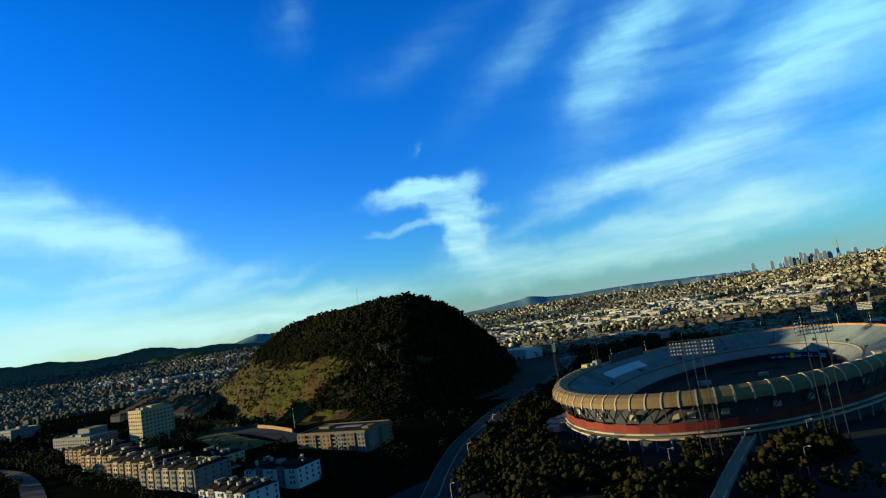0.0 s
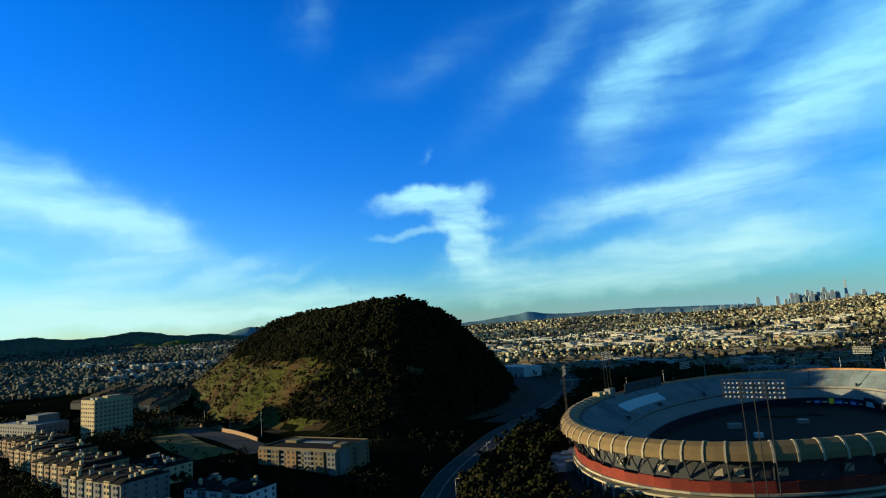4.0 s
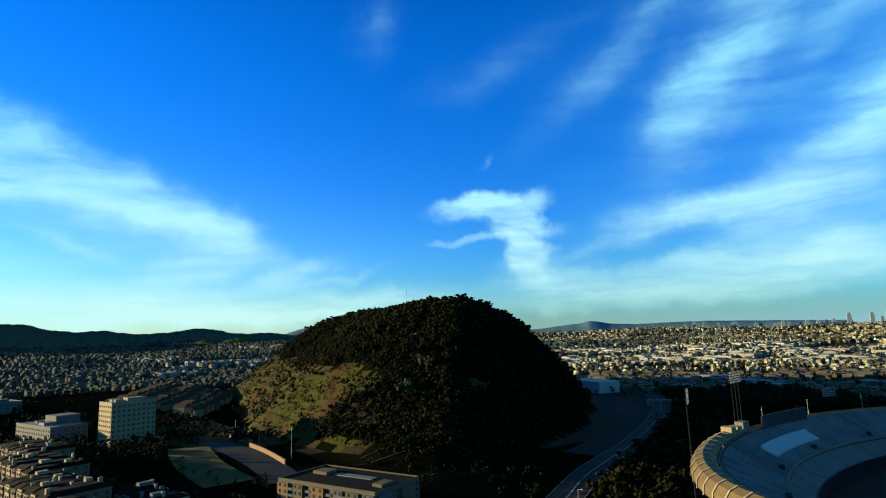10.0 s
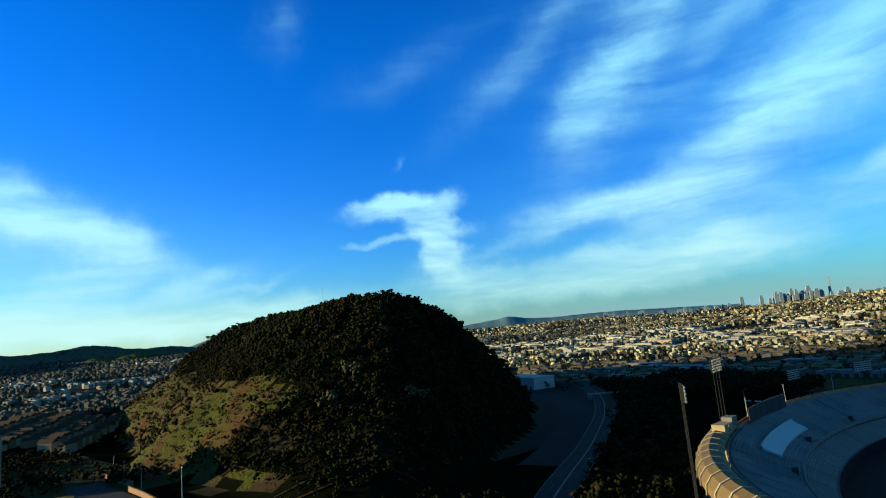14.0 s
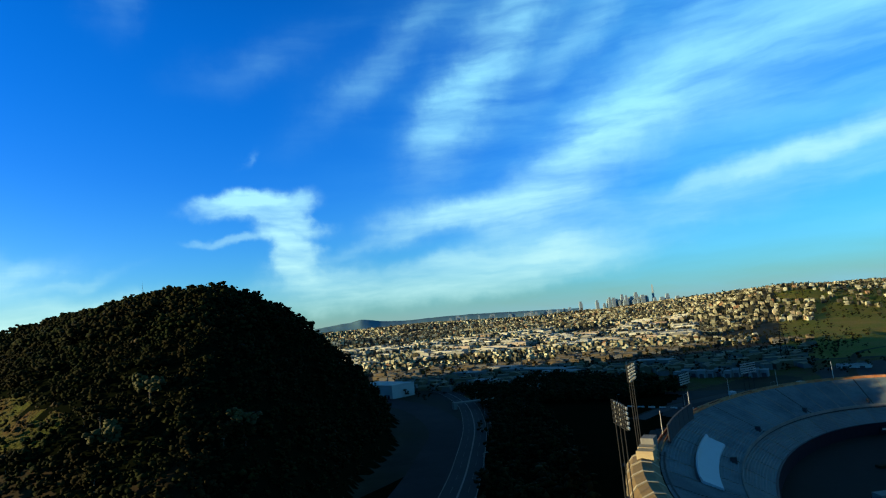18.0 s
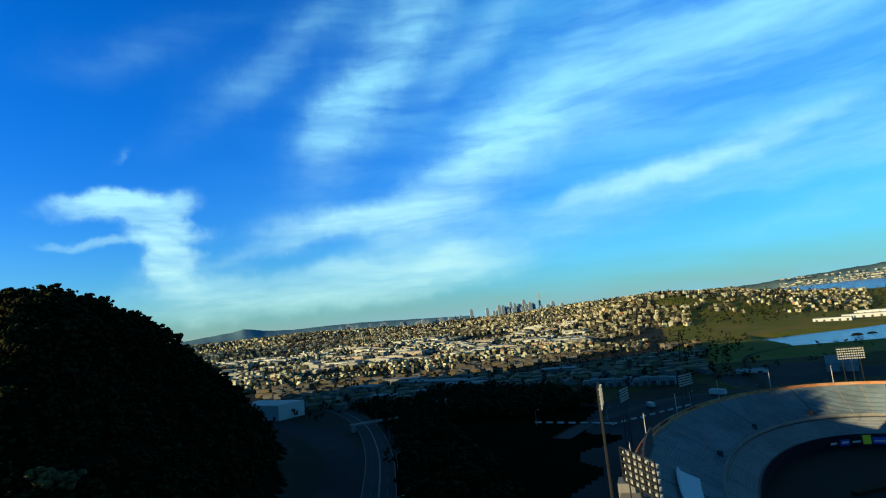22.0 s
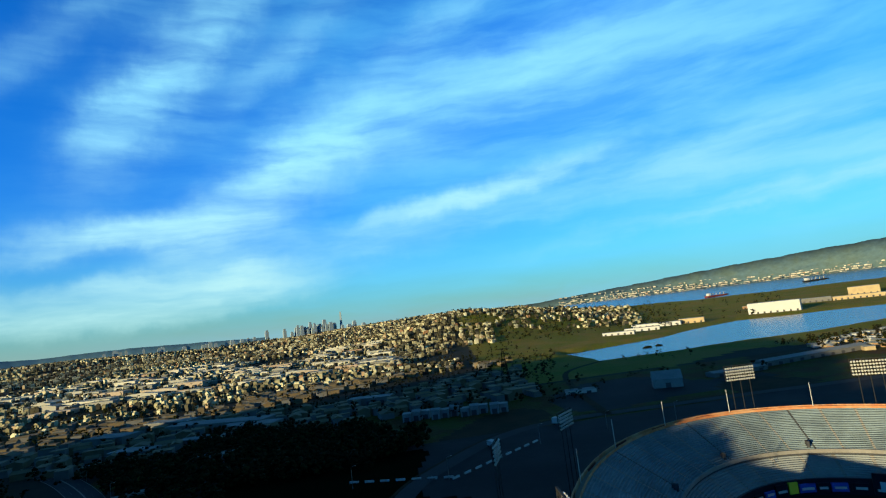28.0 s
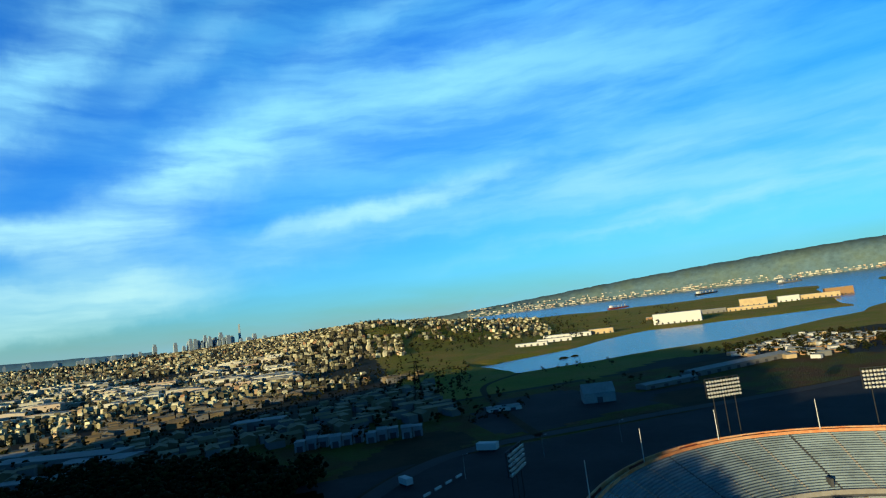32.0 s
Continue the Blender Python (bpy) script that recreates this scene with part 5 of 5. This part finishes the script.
def clumps(name, places, sizes, mat, seed, squash=0.75):
    """Many rough leaf clumps joined into one mesh."""
    g = np.random.default_rng(seed)
    n = len(places)
    jag = g.uniform(0.35, 1.5, (n, len(ICO_V), 1))
    a = g.uniform(0, math.tau, n)
    v = ICO_V[None] * jag * (1, 1, squash)
    x = v[..., 0] * np.cos(a)[:, None] - v[..., 1] * np.sin(a)[:, None]
    y = v[..., 0] * np.sin(a)[:, None] + v[..., 1] * np.cos(a)[:, None]
    V = np.stack([x, y, v[..., 2]], -1) * sizes[:, None, None] + places[:, None]
    F = (ICO_F[None] + (np.arange(n) * len(ICO_V))[:, None, None]).reshape(-1, 3)
    me = bpy.data.meshes.new(name)
    me.vertices.add(n * len(ICO_V))
    me.vertices.foreach_set("co", V.reshape(-1).astype(np.float32))
    me.loops.add(F.size)
    me.loops.foreach_set("vertex_index", F.reshape(-1).astype(np.int32))
    me.polygons.add(len(F))
    me.polygons.foreach_set("loop_start", np.arange(0, F.size, 3, dtype=np.int32))
    me.polygons.foreach_set("loop_total", np.full(len(F), 3, dtype=np.int32))
    me.update(calc_edges=True)
    me.validate()
    me.materials.append(mat)
    return me


def grove(name, spots, mat, label, per, seed, category="trees"):
    """spots: x, y, height of each tree; each gets a crown of clumps."""
    g = np.random.default_rng(seed)
    s = np.array(spots)
    z = land(s[:, 0], s[:, 1])
    P, S = [], []
    for k in range(per):
        h = s[:, 2]
        up = g.uniform(0.25, 1.0, len(s))
        wide = h * 0.40 * np.sqrt(np.clip(1.15 - np.abs(up - 0.6) * 1.7, 0.1, 1))
        a, q = g.uniform(0, math.tau, len(s)), np.sqrt(g.uniform(0, 1, len(s)))
        P.append(np.stack([s[:, 0] + np.cos(a) * wide * q, s[:, 1] + np.sin(a) * wide * q, z + h * up], 1))
        S.append(h * g.uniform(0.06, 0.19, len(s)))
    return tagged(new(name, clumps(name, np.concatenate(P), np.concatenate(S), mat, seed)), label, category, kind="stuff")


rng = np.random.default_rng(21)
wood, bush, dry = [], [], []
for x in np.arange(-990, -170, 5.6):
    for y in np.arange(-260, 400, 5.6):
        px, py = x + rng.uniform(-2.8, 2.8), y + rng.uniform(-2.8, 2.8)
        hh = float(hill(np.array([px]), np.array([py]))[0])
        if hh < 2.5 or (px < -520 and py > 215) or (px < -640 and rng.random() < 0.4):
            continue
        wd = float(wooded(np.array([px]), np.array([py]))[0])
        if wd > 0.5 and rng.random() < 0.9:
            wood.append((px, py, rng.uniform(4.5, 9.5) if hh < 88 else rng.uniform(6.5, 14)))
        elif rng.random() < 0.8:
            (dry if rng.random() < 0.42 else bush).append((px, py, rng.choice([2.0, 2.8, 3.8, 5.2, 7.5]) * rng.uniform(0.8, 1.2)))
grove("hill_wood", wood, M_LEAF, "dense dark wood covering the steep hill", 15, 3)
grove("hill_scrub", bush, M_LEAF, "low green scrub scattered over the grassy slope", 9, 4, "scrub")
grove("dry_scrub", dry, M_LEAF_DRY, "reddish dry scrub on the slope", 9, 5, "scrub")
far_trees = []
for x, y, r, a, gap in polar(-56, 24, 620, 3900, 25, 0.42, 0.4):
    k = float(ripple(np.array(x), np.array(y), 210, 4)) + 0.5 * float(ripple(np.array(x), np.array(y), 60, 2)) + (0.45 if r < 1350 else 0)
    wet = max(float(slough(x, y)), float(open_bay(x, y)))
    if wet > -40 or hill(np.array([x]), np.array([y]))[0] > 1 or (a > 10 and r < 1500):
        continue
    if rng.random() < (0.75 if k > 0.5 else 0.22) or (a > -4 and r > 1600 and rng.random() < 0.8):
        far_trees.append((x, y, rng.uniform(6, 12) * (1 + (r - 600) / 4000)))
for x, y, r, a, gap in polar(-34, 12, 590, 1180, 19, 0.0, 0.4):
    if hill(np.array([x]), np.array([y]))[0] < 1 and rng.random() < (0.92 if float(ripple(np.array(x), np.array(y), 120, 9)) > 0.1 else 0.5):
        far_trees.append((x, y, rng.uniform(6, 12)))
for x, y, r, a, gap in polar(-6, 34, 1450, 2800, 24, 0.2, 0.4):
    if max(float(slough(x, y)), float(open_bay(x, y))) < -40 and rng.random() < (0.6 if a < 15 else 0.3 if float(ripple(np.array(x), np.array(y), 90, 6)) > 0 else 0.08):
        far_trees.append((x, y, rng.uniform(8, 15)))
for k in range(420):
    px, py = rng.uniform(-260, 330), rng.uniform(372, 720)
    if float(ripple(np.array(px), np.array(py), 55, 8)) > 0.25 and float(slough(px, py)) < -30:
        far_trees.append((px, py, rng.uniform(4, 10)))
grove("town_trees", far_trees, M_LEAF, "dark trees between the houses", 7, 6)
west_trees = []
for x, y, r, a, gap in polar(-108, -56, 560, 3300, 25, 0.45, 0.4):
    k = float(ripple(np.array(x), np.array(y), 170, 7))
    if hill(np.array([x]), np.array([y]))[0] < 1 and rng.random() < (0.85 if k > 0.4 or r > 2700 or 820 < r < 960 else 0.35):
        west_trees.append((x, y, rng.uniform(6, 12) * (1 + (r - 600) / 3500)))
grove("valley_trees", west_trees, M_LEAF, "dark trees between the valley houses", 5, 7)
belt = []
for k in range(1500):
    px, py = rng.uniform(-300, -100), rng.uniform(285, 520)
    if px < -116 + 20 * math.sin(py / 17) + 10 * math.sin(py / 7) and abs(py - 330 - 0.62 * (-px - 150)) < 95 + 14 * math.sin(px / 9) and np.min(np.hypot(main[:, 0] - px, main[:, 1] - py)) > 16 and np.min(np.hypot(side[:, 0] - px, side[:, 1] - py)) > 10:
        belt.append((px, py, rng.uniform(6, 13)))
for k in range(900):
    t = rng.uniform(0, 1)
    i = int(t * 60) + 12
    d = main[min(i + 1, 89)] - main[i]
    n = np.array([d[1], -d[0]]) / np.hypot(*d)
    p = main[i] + n * rng.uniform(14, 62) + rng.normal(0, 3, 2)
    e = oval_angle(*p)
    rim = np.hypot(*(np.array(bowl(e, 24, 0)[:2]) - SC))
    if np.hypot(*(p - np.array(SC))) > rim and not (p[0] > -110 and p[1] > 200):
        belt.append((p[0], p[1], rng.uniform(5, 12)))
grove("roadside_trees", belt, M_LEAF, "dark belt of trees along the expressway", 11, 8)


def clear_of_blocks(x, y):
    """Away from the offices, the rows, the lot and the street."""
    if abs(y + 372 + 0.02 * (x + 500)) < 10 or (-485 < x < -130 and -346 < y < -300) or (-290 < x < -145 and -346 < y < -276):
        return False
    for cx, cy, w, d, t in ((-524, -240, 44, 50, 8), (-598, -286, 90, 40, 12), (-790, -312, 56, 42, 12), (-216, -211, 80, 50, 14)):
        c, s = math.cos(radians(t)), math.sin(radians(t))
        if abs((x - cx) * c + (y - cy) * s) < w / 2 and abs(-(x - cx) * s + (y - cy) * c) < d / 2:
            return False
    return np.min(np.hypot(lot2[:, 0] - x, lot2[:, 1] - y)) > 12


park = []
for k in range(2600):
    px, py = rng.uniform(-900, -385), rng.uniform(-450, -150)
    if hill(np.array([px]), np.array([py]))[0] < 1 and clear_of_blocks(px, py) and np.min(np.hypot(lawn[:, 0] - px, lawn[:, 1] - py)) > 16 and float(ripple(np.array(px), np.array(py), 38, 3)) > -0.45 and not (px < -640 and py > -225 + 0.4 * (px + 640)):
        park.append((px, py, rng.uniform(4, 10)))
for k in range(420):
    px, py = rng.uniform(-460, -110), rng.uniform(-362, -344) if k % 2 else rng.uniform(-296, -240)
    if clear_of_blocks(px, py) and (k % 2 or rng.random() < 0.4):
        park.append((px, py, rng.uniform(2.5, 6.5)))
for k in range(260):
    px, py = rng.uniform(-290, -130), rng.uniform(-232, -206) if k % 3 else rng.uniform(-170, -60)
    if clear_of_blocks(px, py) and hill(np.array([px]), np.array([py]))[0] < 3 and np.min(np.hypot(main[:, 0] - px, main[:, 1] - py)) > 13:
        park.append((px, py, rng.uniform(3, 7)))
grove("office_park_trees", park, M_LEAF, "dark trees round the offices and car parks", 10, 9)
ring = []
for k in range(900):
    t = rng.uniform(oval_angle(-80, -120), oval_angle(70, -110))
    px, py = bowl(t, rng.uniform(22, 95), 0)[:2]
    if np.min(np.hypot(bl[:, 0] - px, bl[:, 1] - py)) > 9 and np.min(np.hypot(main[:, 0] - px, main[:, 1] - py)) > 14 and float(ripple(np.array(px), np.array(py), 22, 5)) > -0.1:
        ring.append((px, py, rng.uniform(6, 12)))
for k in range(260):
    px, py = rng.uniform(380, 640), rng.uniform(440, 640)
    ring.append((px, py, rng.uniform(4, 9)))
grove("stadium_trees", ring, M_LEAF, "dark bushy trees along the foot of the stadium", 16, 10)


def make_tree(h, seed, mat):
    """A tree of its own: tapered trunk, limbs and a ragged crown of clumps."""
    g = np.random.default_rng(seed)
    ob = empty("tree", label="bushy dark green tree with a ragged crown", category="tree")
    t = Build().tube((0, 0, -0.6), (0.2, 0.1, h * 0.5), h * 0.028, h * 0.016, 7)
    P, S = [], []
    for k in range(7):
        a, u = g.uniform(0, math.tau), g.uniform(0.3, 0.55)
        tip = Vector((math.cos(a) * h * 0.28, math.sin(a) * h * 0.28, h * g.uniform(0.55, 0.9)))
        t.tube((0.1, 0.05, h * u), tip, h * 0.011, h * 0.004, 5)
        for _ in range(16):
            P.append(np.array(tip) + g.normal(0, h * 0.085, 3) * (1, 1, 0.7))
            S.append(h * g.uniform(0.06, 0.12))
    part("trunk", t, M_BARK, ob)
    part("crown", clumps("crown", np.array(P), np.array(S), mat, seed), None, ob)
    return ob


kinds = [make_tree(9, 31, M_LEAF), make_tree(11, 32, M_LEAF), make_tree(8, 33, M_LEAF_DRY), make_tree(15, 34, M_LEAF_PALE)]
spots = [(-306, -80, 3), (-265, -65, 3), (-303, -104, 3), (-263, -78, 1), (-318, -96, 1), (-262, -66, 0), (-345, -120, 2), (-330, -96, 0), (-290, -118, 1), (-360, -132, 0)]
for k in range(34):
    t = rng.uniform(oval_angle(-70, -130), oval_angle(60, -110))
    spots.append((*bowl(t, rng.uniform(22, 70), 0)[:2], int(rng.integers(0, 3))))
for k in range(14):
    spots.append((rng.uniform(-440, -190), rng.uniform(-302, -294), int(rng.integers(0, 3))))
used = set()
for x, y, k in spots:
    m = Matrix.Translation((x, y, on_land(x, y))) @ Matrix.Rotation(rng.uniform(0, 6), 4, "Z")
    if k in used:
        copy_thing(kinds[k], m)
    else:
        kinds[k].matrix_basis = m
        used.add(k)
